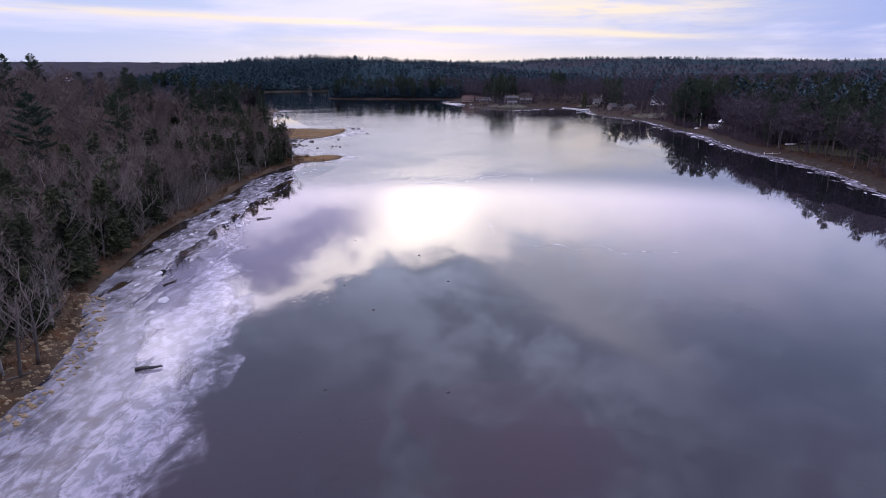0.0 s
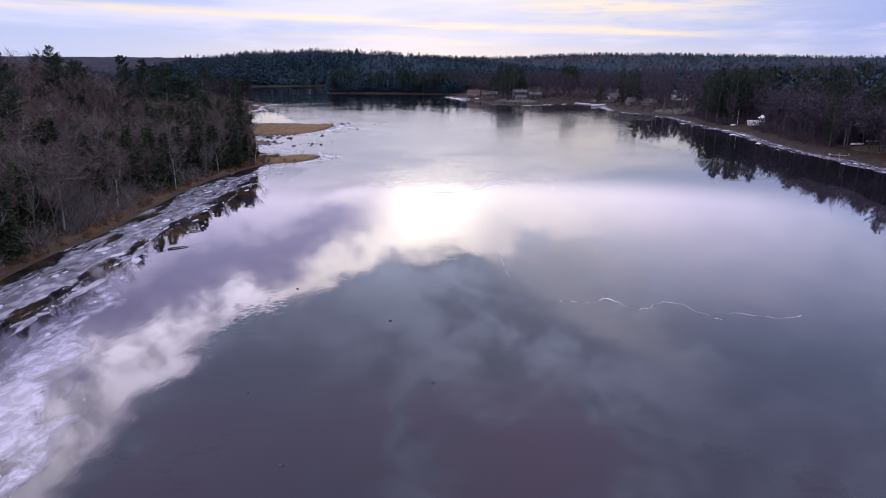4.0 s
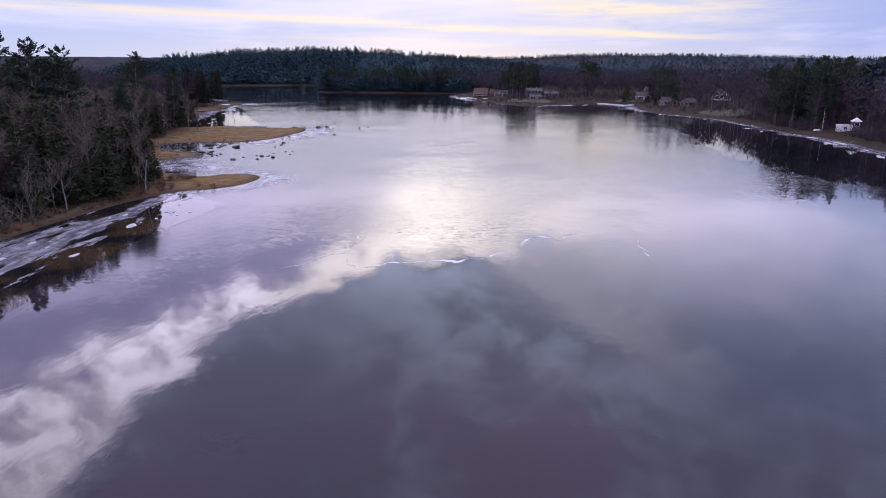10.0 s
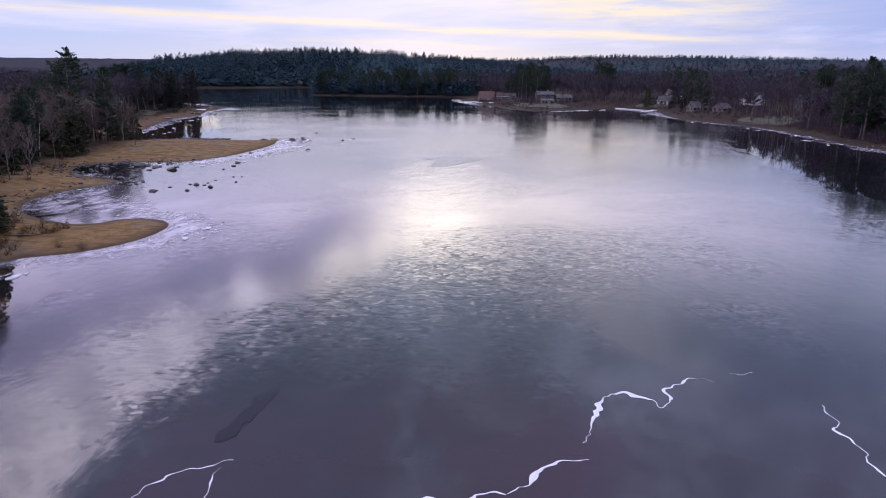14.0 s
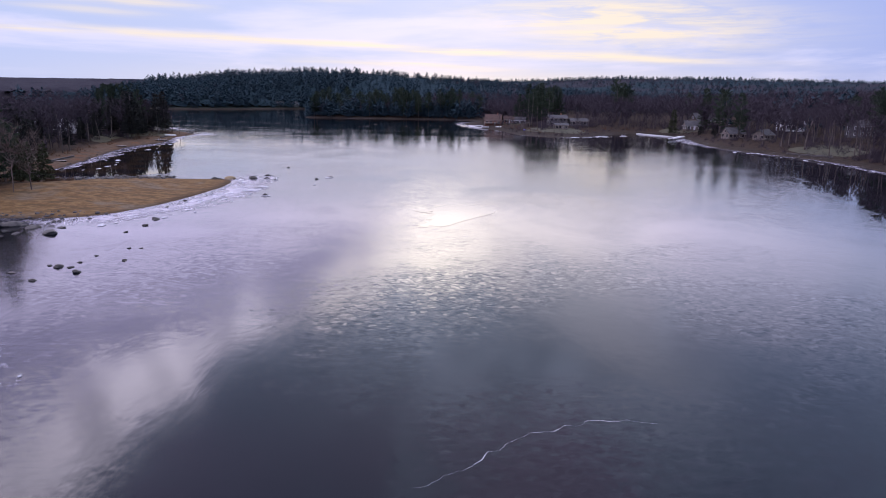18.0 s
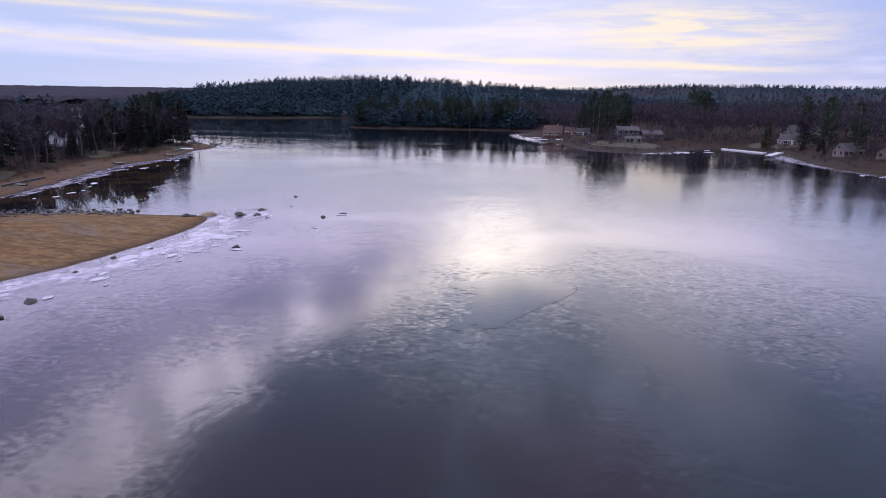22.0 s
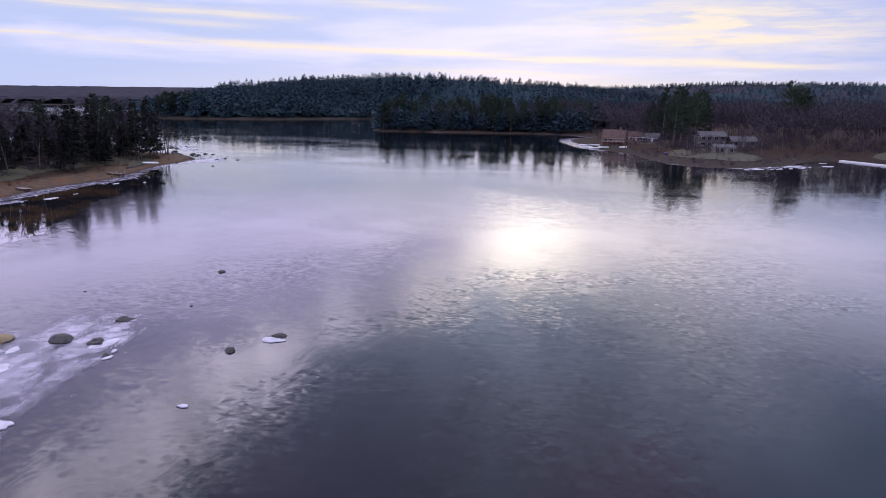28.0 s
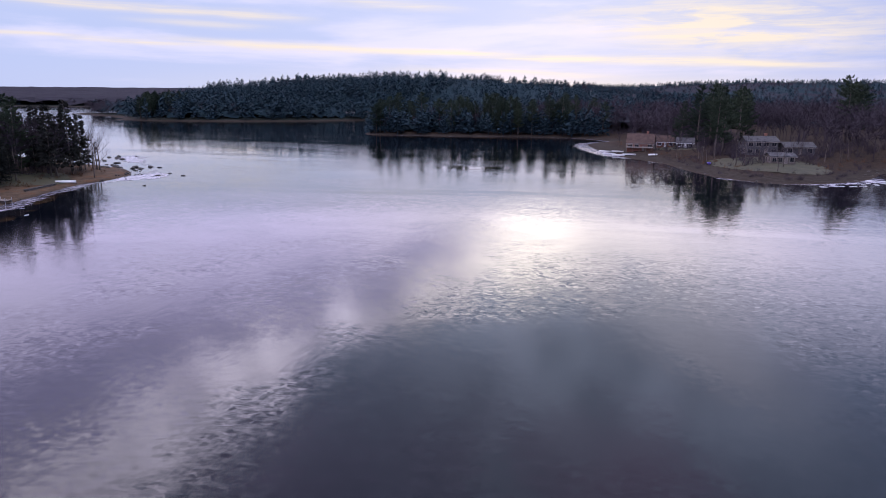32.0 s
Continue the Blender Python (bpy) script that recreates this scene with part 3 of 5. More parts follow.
LAKE = rounded(LAKE, 2)


def wobble(x, y, s, seed=0.0):
    """Cheap smooth variation in about -1 to 1."""
    return (np.sin(x / s * 1.7 + 1.3 + seed + 1.5 * np.sin(y / s * 0.9 + seed)) + np.sin(y / s * 1.9 + 0.4 - seed + 1.3 * np.sin(x / s * 1.1 + 2.0))
            + 0.6 * np.sin((x + y) / s * 3.7 + seed * 2) * np.sin((x - y) / s * 2.9 + 1.0)) / 2.6


def inland(x, y):
    """Distance from the shore in metres: above 0 on land, below 0 on the lake."""
    x, y = np.asarray(x, float).ravel(), np.asarray(y, float).ravel()
    best = np.full(len(x), 1e9)
    odd = np.zeros(len(x), bool)
    b = np.roll(LAKE, -1, axis=0)
    for (ax, ay), (bx, by) in zip(LAKE, b):
        dx, dy = bx - ax, by - ay
        t = np.clip(((x - ax) * dx + (y - ay) * dy) / (dx * dx + dy * dy + 1e-12), 0, 1)
        best = np.minimum(best, (x - ax - t * dx) ** 2 + (y - ay - t * dy) ** 2)
        if dy:
            odd ^= ((ay > y) != (by > y)) & (x < dx * (y - ay) / dy + ax)
    d = np.sqrt(best)
    return np.where(odd, -d, d)


def ease(v, a, b):
    t = np.clip((v - a) / (b - a), 0, 1)
    return t * t * (3 - 2 * t)


def height(x, y, d=None):
    x, y = np.asarray(x, float).ravel(), np.asarray(y, float).ravel()
    d = inland(x, y) if d is None else d
    steep = np.maximum(ease(x, 60, 95), ease(y, 650, 740))
    z = np.where(d < 0, np.maximum(d * 0.12, -1.6), np.minimum(d * (0.085 + 0.16 * steep), 0.55 + 0.6 * steep) + np.maximum(d - 7, 0) * 0.10)
    z = np.where(d > 0, np.minimum(z, 3.0 + (z - 3.0) * 0.35), z)
    z = np.where(z > 5.5, 5.5 + (z - 5.5) * 0.1, z)
    z += np.where(d > 1, wobble(x, y, 9) * 0.12 * ease(d, 1, 8) + wobble(x, y, 31) * 0.8 * ease(d, 10, 60), 0)
    # the west bank climbs quickly behind its beach
    z += 13.5 * ease(d, 9, 62) * ease(x, -30, -45) * (1 - ease(y, 225, 300))
    # wooded hills in the distance
    near_ridge = 39 * ease(y, 930, 1330) * np.exp(-((x + 190) / 330) ** 2) * ease(x, -480, -400) * (1 + 0.08 * wobble(x, y, 120))
    far_ridge = 44 * ease(y, 1300, 2250) * (1 + 0.10 * wobble(x, y, 260, 1.0)) * ease(x, -700, -100)
    west = 14 * ease(x, -150, -330) * ease(y, -200, 100) * (1 - ease(y, 300, 480)) + 46 * ease(y, 2300, 3600) * ease(x, -200, -700)
    east = 12 * ease(x, 190, 420) * (1 - 0.4 * ease(y, 500, 900))
    return z + np.where(d > 0, np.maximum(near_ridge, far_ridge) + west + east, 0) * ease(d, 15, 90)


def spaced(stops):
    """Grid lines from (start, end, step) runs."""
    out = []
    for a, b, s in stops:
        out += list(np.arange(a, b, s))
    return np.array(out)


def build_ground():
    xs = spaced([(-4600, -1400, 160), (-1400, -400, 40), (-400, -150, 12), (-150, -90, 3), (-90, -28, 1.4), (-28, 90, 5), (90, 160, 2.2), (160, 400, 12), (400, 1400, 50), (1400, 4601, 160)])
    ys = spaced([(-1200, -100, 100), (-100, 40, 6), (40, 380, 1.7), (380, 640, 2.6), (640, 1100, 8), (1100, 2400, 40), (2400, 4900, 150)])
    X, Y = np.meshgrid(xs, ys)
    d = inland(X, Y)
    Z = height(X, Y, d)
    nx, ny = len(xs), len(ys)
    me = bpy.data.meshes.new("ground")
    idx = np.arange(nx * ny).reshape(ny, nx)
    quads = np.stack([idx[:-1, :-1], idx[:-1, 1:], idx[1:, 1:], idx[1:, :-1]], -1).reshape(-1, 4)
    me.vertices.add(nx * ny)
    me.vertices.foreach_set("co", np.stack([X.ravel(), Y.ravel(), Z], 1).ravel())
    me.loops.add(quads.size)
    me.loops.foreach_set("vertex_index", quads.ravel())
    me.polygons.add(len(quads))
    me.polygons.foreach_set("loop_start", np.arange(0, quads.size, 4))
    me.update(calc_edges=True)
    me.shade_smooth()
    me.materials.append(M["ground"])
    tagged(new("ground", me), "sandy lake shore rising into leaf-strewn woodland and wooded hills", "ground", kind="structure")


build_ground()


def build_canopy():
    """The closed tops of the far woods, uneven like tree crowns, from the headland to the skyline."""
    xs = spaced([(-3400, -1400, 45), (-1400, -700, 11), (-700, 700, 9), (700, 1900, 22)])
    ys = spaced([(560, 1200, 9), (1200, 2400, 18), (2400, 3900, 40)])
    X, Y = np.meshgrid(xs, ys)
    x, y = X.ravel(), Y.ravel()
    r = np.random.RandomState(4)
    x, y = x + r.uniform(-3, 3, len(x)), y + r.uniform(-3, 3, len(y))
    d = inland(x, y)
    tall = 4.0 + 2.0 * r.rand(len(x)) + 1.4 * wobble(x, y, 23) + (3.0 + 5.0 * r.rand(len(x))) * (x < -480)
    z = height(x, y, d) + tall * np.where(x < -480, ease(d, 4, 20), ease(d, 8, 26))
    idx = np.arange(X.size).reshape(X.shape)
    quads = np.stack([idx[:-1, :-1], idx[:-1, 1:], idx[1:, 1:], idx[1:, :-1]], -1).reshape(-1, 4)
    wood = (d > np.where(x < -480, 3, 9)) & ((y > 765) | (x < -190)) & ~((x > 95) & (y < 900))
    quads = quads[wood[quads].all(1)]
    used, inv = np.unique(quads.ravel(), return_inverse=True)
    me = bpy.data.meshes.new("far_woods")
    me.from_pydata(np.stack([x[used], y[used], z[used]], 1).tolist(), [], inv.reshape(-1, 4).tolist())
    me.materials.append(M["canopy"])
    tagged(new("far_woods", me), "closed dark canopy of the far wooded hills", "woods", kind="stuff")


build_canopy()
water = Geo()
water.v = [(-1700, -1000, 0), (300, -1000, 0), (300, 2000, 0), (-1700, 2000, 0)]
water.f = [(0, 1, 2, 3)]
tagged(new("water", water.mesh("water", M["lake"])), "still grey lake with thin skim ice mirroring the clouds", "lake", kind="structure")


# ---- ice on the lake ----
def inside(poly, x, y):
    """Which points lie inside a closed outline, and how far from its edge."""
    odd, best = np.zeros(len(x), bool), np.full(len(x), 1e9)
    b = np.roll(poly, -1, axis=0)
    for (ax, ay), (bx, by) in zip(poly, b):
        dx, dy = bx - ax, by - ay
        t = np.clip(((x - ax) * dx + (y - ay) * dy) / (dx * dx + dy * dy + 1e-12), 0, 1)
        best = np.minimum(best, np.hypot(x - ax - t * dx, y - ay - t * dy))
        if dy:
            odd ^= ((ay > y) != (by > y)) & (x < dx * (y - ay) / dy + ax)
    return odd, best


SHEETS = []


def ice_sheet(name, outline, mat, z, step, feather, cover, label, category="ice", kind="structure"):
    """A thin sheet on the lake, with the thickness of its cover kept in each corner."""
    poly = rounded(np.array(outline, float), 2)
    xs = np.arange(poly[:, 0].min(), poly[:, 0].max() + step, step)
    ys = np.arange(poly[:, 1].min(), poly[:, 1].max() + step * 1.6, step * 1.6)
    X, Y = np.meshgrid(xs, ys)
    odd, dist = inside(poly, X.ravel(), Y.ravel())
    idx = np.arange(X.size).reshape(X.shape)
    quads = np.stack([idx[:-1, :-1], idx[:-1, 1:], idx[1:, 1:], idx[1:, :-1]], -1).reshape(-1, 4)
    quads = quads[odd[quads].all(1)]
    used, inv = np.unique(quads.ravel(), return_inverse=True)
    me = bpy.data.meshes.new(name)
    SHEETS.append(name)
    V = np.stack([X.ravel()[used], Y.ravel()[used], np.full(len(used), z + 0.0007 * len(SHEETS))], 1)
    me.from_pydata(V.tolist(), [], inv.reshape(-1, 4).tolist())
    at = me.attributes.new("cover", "FLOAT", "POINT")
    at.data.foreach_set("value", np.clip(dist[used] / feather, 0, 1) * cover)
    me.materials.append(mat)
    return tagged(new(name, me), label, category, kind=kind)


def along(points, out, back=3.0):
    """A band along a stretch of shore: from a little under the land to so far out on the lake."""
    p = np.array(points, float)
    d = np.gradient(p, axis=0)
    n = np.stack([d[:, 1], -d[:, 0]], 1) / (np.hypot(d[:, 0], d[:, 1])[:, None] + 1e-9)
    w = np.asarray(out, float) if np.ndim(out) else np.full(len(p), float(out))
    return np.concatenate([p - n * back, (p + n * w[:, None])[::-1]])


def ribbon(points, width, z, seed=0):
    """A wandering ridge of refrozen ice, wide in the middle and thin at the ends."""
    g = Geo()
    pts = []
    for i in range(len(points) - 1):
        a, b = Vector((*points[i], 0)), Vector((*points[i + 1], 0))
        steps = max(2, int((b - a).length / 0.25))
        for k in range(steps):
            pts.append(a.lerp(b, k / steps))
    pts.append(Vector((*points[-1], 0)))
    for _ in range(3):
        pts = [pts[0]] + [(pts[i - 1] + pts[i] * 2 + pts[i + 1]) / 4 for i in range(1, len(pts) - 1)] + [pts[-1]]
    for i, p in enumerate(pts):
        j = noise.noise(p * 0.7 + Vector((seed, 0, 0))) * 0.55 + noise.noise(p * 1.9 + Vector((seed, 5, 0))) * 0.26 + noise.noise(p * 5.0) * 0.07
        d = (pts[min(i + 1, len(pts) - 1)] - pts[max(i - 1, 0)]).normalized()
        nrm = Vector((-d.y, d.x, 0))
        t = i / max(1, len(pts) - 1)
        w = width * (0.16 + 1.3 * max(0, noise.noise(p * 0.45 + Vector((0, seed, 3))) + 0.12 + 0.45 * noise.noise(p * 1.6))) * (0.25 + 0.75 * math.sin(math.pi * t))
        c = p + nrm * j
        g.v += [tuple(c - nrm * w + Vector((0, 0, z))), tuple(c + Vector((0, 0, z + min(0.04, w * 0.3)))), tuple(c + nrm * w + Vector((0, 0, z)))]
    for i in range(len(pts) - 1):
        a = i * 3
        g.f += [(a, a + 1, a + 4, a + 3), (a + 1, a + 2, a + 5, a + 4)]
    return g


W = SHORE_WEST
ice_sheet("black_ice", along(W[7:15], [9, 11, 14, 15, 17, 18, 17, 8]), M["clear"], 0.006, 1.6, 4.0, 0.8, "clear black ice along the wooded bank")
ice_sheet("shore_ice", along(W[5:15], [9, 11, 12, 13, 13, 13, 13, 13, 10, 6]), M["ice"], 0.012, 0.8, 9.0, 0.62, "broken white ice along the wooded bank")
ice_sheet("shore_ice", along(W[2:8], [11, 13, 12, 10, 9, 6]), M["ice"], 0.012, 0.8, 5.0, 0.75, "white shore ice beside the stony beach")
ice_sheet("frosted_ice", [(-36, -10), (-14, 0), (-17, 52), (-19, 70), (-20, 86), (-28, 105), (-35, 132), (-38, 150), (-41, 130), (-38, 100), (-38, 70)], M["frost"], 0.009, 1.2, 9.0, 0.85, "thin frosted lavender ice off the stony beach")
ice_sheet("shore_ice", along(W[13:21], [3, 5, 6, 7, 8, 8, 6, 4]), M["pancake"], 0.012, 0.6, 6.0, 0.75, "white ice round the first sand bar")
ice_sheet("shore_ice", [(-62, 250), (-40, 246), (-34, 248), (-38, 258), (-50, 268), (-56, 284), (-66, 292), (-78, 296), (-72, 282), (-66, 262)], M["pancake"], 0.012, 0.7, 4.0, 0.50, "patchy white ice in the stony inlet")
B = SHORE_BARS
ice_sheet("shore_ice", along(W[29:] + B[:3], [5, 8, 10, 11, 12, 12, 9]), M["pancake"], 0.012, 0.6, 8.0, 0.80, "lavender-white pancake ice along the second sand bar")
ice_sheet("shore_ice", [(-52, 345), (-44, 346), (-37, 352), (-36, 366), (-44, 372), (-52, 364)], M["pancake"], 0.013, 0.6, 4.0, 0.55, "white ice round the boulders")
ice_sheet("black_ice", [(-98, 352), (-66, 362), (-66, 376), (-76, 398), (-84, 425), (-95, 455), (-104, 478), (-116, 505), (-125, 500), (-120, 440), (-104, 372)], M["clear"], 0.006, 2.0, 6.0, 0.9, "clear black ice in the sheltered inlet")
ice_sheet("shore_ice", along(B[8:17], [3, 5, 6, 7, 7, 6, 4, 4, 6]), M["ice"], 0.012, 0.8, 3.0, 0.48, "white ice edge along the sandy beach")
ice_sheet("shore_ice", [(-122, 500), (-112, 512), (-104, 520), (-112, 534), (-130, 548), (-150, 562), (-165, 585), (-150, 585), (-136, 560), (-120, 540)], M["ice"], 0.012, 1.0, 4.0, 0.5, "white ice among the point's boulders")
E_ = SHORE_EAST
ice_sheet("black_ice", along(SHORE_NORTH[-4:] + E_[:15], [10] * 6 + [14, 18, 30, 42, 50, 54, 50, 46, 38, 32, 28, 24, 22]), M["clear"], 0.006, 3.0, 12.0, 0.85, "clear dark ice off the wooded east bank")
ice_sheet("shore_ice", along(E_[:15], [5, 6, 6, 6, 7, 8, 9, 8, 8, 9, 8, 8, 7, 7, 7]), M["ice"], 0.012, 1.0, 4.0, 0.42, "broken white ice along the east bank")
ice_sheet("shore_ice", [(30, 562), (38, 547), (52, 540), (66, 541), (80, 552), (86, 562), (76, 566), (58, 552), (44, 552)], M["ice"], 0.012, 0.8, 3.0, 0.62, "white ice round the cottage point")
ice_sheet("shore_ice", along(SHORE_NORTH[-3:] + E_[:1], [9, 10, 8, 5]), M["ice"], 0.013, 0.8, 4.0, 0.7, "white ice beside the white dock")
ice_sheet("shore_ice", along(SHORE_NORTH[10:20], [3, 4, 4, 5, 5, 6, 7, 8, 8, 6]), M["ice"], 0.012, 1.5, 2.5, 0.62, "pale ice rim below the wooded headland")
ice_sheet("black_ice", [(-125, 757), (-120, 740), (-60, 738), (-30, 725), (0, 690), (16, 640), (24, 615), (24, 700), (10, 760)], M["clear"], 0.006, 4.0, 9.0, 0.9, "open dark water below the headland")

for k, outline in enumerate(([(66, 205), (76, 203), (80, 209), (90, 206), (92, 212), (80, 216), (68, 215)], [(-46, 563), (-34, 560), (-20, 563), (-22, 572), (-40, 573)],
                             [(-11, 190.5), (-9.5, 196), (-7.3, 202.5), (-5.2, 203), (-5.5, 199), (-7.5, 194), (-8.3, 190)], [(96, 382), (108, 378), (112, 386), (100, 392)],
                             [(-6, 321), (-1, 325), (6, 329), (10, 325), (13, 320), (8, 312), (3, 305), (-4, 303), (-3, 310), (0, 316)])):
    ice_sheet("open_patch", outline, M["clear"], 0.008 + 0.0006 * k, 0.7, 4.0, 0.9, "dark patch of smooth open water in the ice", "water patch", "stuff")

RIDGES = [
    ([(14.9, 118.8), (16.5, 118.4), (18.1, 117.7), (20.5, 119.3), (21.7, 118.2), (22.6, 116.3)], 0.10),
    ([(23.3, 115.8), (24.5, 116.3), (25.3, 117.6), (27.1, 118.6), (28.4, 117.7), (29.1, 115.7), (30, 114.4)], 0.10),
    ([(30.2, 113.3), (31, 112.8)], 0.08), ([(32.1, 114.9), (33, 115.2), (34.3, 114.8), (37, 113.5), (40, 114.5)], 0.10),
    ([(10, 142.7), (10.1, 139.3), (10.2, 132), (10.6, 127.2)], 0.03),
    ([(-15.2, 181.7), (-14, 183.5), (-12.4, 184.4), (-11.2, 187.1), (-10, 188.9), (-8.5, 189.2), (-7.8, 189.5)], 0.14),
    ([(-8.5, 188.9), (-7.9, 186.8), (-7.9, 184.6), (-6.6, 182.7)], 0.12),
    ([(-6, 183), (-4.8, 184.1), (-3.3, 185.2), (-1.6, 185.1), (0.1, 185.9), (1.5, 186.6), (3.3, 186.2), (3.7, 185.7), (4.7, 187.1), (6.2, 187.2)], 0.62),
    ([(6.2, 187.2), (7.5, 188.2), (8.2, 189.5), (9.4, 190.2), (10.8, 190.5)], 0.26),
    ([(11, 191.9), (12.4, 195.6), (13.5, 198), (14.9, 198.3), (15.8, 197.2), (16.5, 196.1), (17.8, 198.8), (19.6, 200.6), (21.1, 200)], 0.24),
    ([(22.7, 201.3), (24.4, 201.6)], 0.14), ([(26.5, 196.9), (26.4, 194.3), (25.6, 193.9), (26.4, 192.5), (25.5, 189.2)], 0.20),
    ([(1.9, 233.8), (5.1, 236.8), (7.8, 239.6), (12.5, 242.2), (16.5, 241.8)], 0.025),
]
for i, (pts, w) in enumerate(RIDGES):
    tagged(new("ice_ridge", ribbon(pts, w, 0.012, i * 3.7).mesh("ice_ridge", M["crack"])), "thin white ridge of refrozen ice on the lake", "ice ridge", "ice ridges")

# ---- trees ----
def rand_dir(rng, up=0.0):
    a = rng.uniform(0, 2 * math.pi)
    return Vector((math.cos(a), math.sin(a), up)).normalized()


def bare_geo(seed, h=15.0, dense=1.0):
    """Trunk and crown of a leafless broadleaf tree: limbs, branches and fine twigs."""
    rng = random.Random(seed)
    trunk, crown = Geo(), Geo()
    bend = rand_dir(rng) * rng.uniform(0.2, 0.8)
    pts = [Vector((0, 0, -0.4)) + bend * (t * t) * h * 0.10 + Vector((0, 0, t * h * 0.62)) + rand_dir(rng) * 0.10 * t for t in (0, 0.15, 0.35, 0.6, 0.8, 1.0)]
    r0 = h * 0.011 + 0.05
    trunk.tube(pts, [r0 * q for q in (1.25, 1.0, 0.85, 0.68, 0.5, 0.32)], 6)

    def grow(p, d, length, r, level):
        n = 3
        path = [p]
        for i in range(n):
            d = (d + rand_dir(rng, rng.uniform(-0.4, 0.7)) * 0.28 + Vector((0, 0, 0.10))).normalized()
            path.append(path[-1] + d * length / n)
        if level < 2:
            crown.tube(path, [r, r * 0.8, r * 0.6, r * 0.35], 4 - level, False)
        else:
            crown.blade(path[0], path[-1], max(r, 0.017), rng)
        if level < 3:
            for i in range(int((5, 4, 6)[level] * dense + rng.random())):
                t = rng.uniform(0.3, 1.0) * n
                k = min(int(t), n - 1)
                q = path[k].lerp(path[k + 1], t - k)
                nd = (d * 0.8 + rand_dir(rng, rng.uniform(-0.1, 0.9)) * 0.8).normalized()
                grow(q, nd, length * rng.uniform(0.42, 0.62), r * 0.42, level + 1)

    for i in range(int(7 * dense)):
        t = rng.uniform(0.35, 1.0)
        k = min(int(t * 5), 4)
        p = pts[k].lerp(pts[k + 1], t * 5 - k)
        grow(p, (rand_dir(rng, rng.uniform(0.5, 1.4))), h * rng.uniform(0.26, 0.42), r0 * 0.38, 0)
    return trunk, crown


def pine_geo(seed, h=22.0, first=0.35, spread=0.20):
    """White pine: bare lower trunk, tiers of upswept limbs with flat plates of needles."""
    rng = random.Random(seed)
    trunk, crown = Geo(), Geo()
    lean = rand_dir(rng) * 0.5
    pts = [Vector((0, 0, -0.4)) + lean * t * t + Vector((0, 0, h * t)) for t in (0, 0.2, 0.45, 0.7, 0.9, 1.0)]
    r0 = h * 0.014
    trunk.tube(pts, [r0 * q for q in (1.2, 0.95, 0.75, 0.5, 0.2, 0.05)], 7)
    z = first
    while z < 0.985:
        t = (z - first) / (1 - first)
        reach = h * spread * (math.sin(math.pi * min(1, 0.22 + 0.78 * t)) ** 0.8 * 0.92 + 0.07) * rng.uniform(0.8, 1.15)
        for k in range(rng.randint(3, 5)):
            if rng.random() < 0.15:
                continue
            d = rand_dir(rng, 0.12 + 0.35 * t)
            L = reach * rng.uniform(0.6, 1.15)
            base = lean * z * z + Vector((0, 0, h * z))
            mid, tip = base + d * L * 0.55, base + d * L + Vector((0, 0, L * 0.12))
            crown.tube([base, mid, tip], [r0 * 0.22, r0 * 0.14, r0 * 0.05], 3, False)
            side = d.cross(Vector((0, 0, 1))).normalized()
            for j in range(int(16 + L * 15)):
                s = rng.uniform(0.25, 1.05)
                p = base.lerp(tip, s) + side * rng.uniform(-1, 1) * L * 0.36 * (1.15 - s * 0.6) + Vector((0, 0, rng.uniform(-0.15, 0.38)))
                a = (d * rng.uniform(0.3, 1.0) + side * rng.uniform(-0.9, 0.9) + Vector((0, 0, rng.uniform(-0.1, 0.7)))).normalized()
                b = a.cross(rand_dir(rng, rng.uniform(-1, 1))).normalized()
                q = rng.uniform(0.40, 0.85) * (1.0 - 0.3 * t)
                crown.leaf(p, a * q, b * q * 0.24)
        z += rng.uniform(0.034, 0.062) * (1.0 - 0.45 * t)
    return trunk, crown


def spruce_geo(seed, h=15.0, width=0.17, skirt=0.08):
    """Spruce or hemlock: narrow, to the ground, with drooping tiers."""
    rng = random.Random(seed)
    trunk, crown = Geo(), Geo()
    r0 = h * 0.012
    trunk.tube([Vector((0, 0, -0.4)), Vector((0, 0, h * 0.5)), Vector((0, 0, h))], [r0, r0 * 0.6, 0.02], 6)
    z = skirt
    while z < 0.98:
        reach = h * width * (1 - z) ** 0.85 + 0.25
        for k in range(rng.randint(5, 7)):
            if rng.random() < 0.12:
                continue
            d = rand_dir(rng, -0.18 + 0.3 * z)
            L = reach * rng.uniform(0.65, 1.2)
            base = Vector((0, 0, h * (z + rng.uniform(-0.012, 0.012))))
            tip = base + d * L
            side = d.cross(Vector((0, 0, 1))).normalized()
            for j in range(int(5 + L * 5.5)):
                s = rng.uniform(0.15, 1.05)
                p = base.lerp(tip, s) + side * rng.uniform(-1, 1) * L * 0.28 * (1.2 - s)
                a = (d * 0.7 + side * rng.uniform(-0.8, 0.8) + Vector((0, 0, rng.uniform(-0.5, 0.25)))).normalized()
                b = a.cross(rand_dir(rng, rng.uniform(-1, 1))).normalized()
                q = rng.uniform(0.4, 0.85)
                crown.leaf(p, a * q * 1.2, b * q * 0.30)
        z += rng.uniform(0.022, 0.036)
    crown.spike(Vector((0, 0, h * 0.93)), Vector((0, 0, h * 1.02)), 0.12)
    return trunk, crown


def tree_thing(name, geo, mats, label, category, group):
    top = new(name)
    tagged(top, label, category, group)
    part("trunk", geo[0], mats[0], top, smooth=True)
    part("crown", geo[1], mats[1], top)
    return top


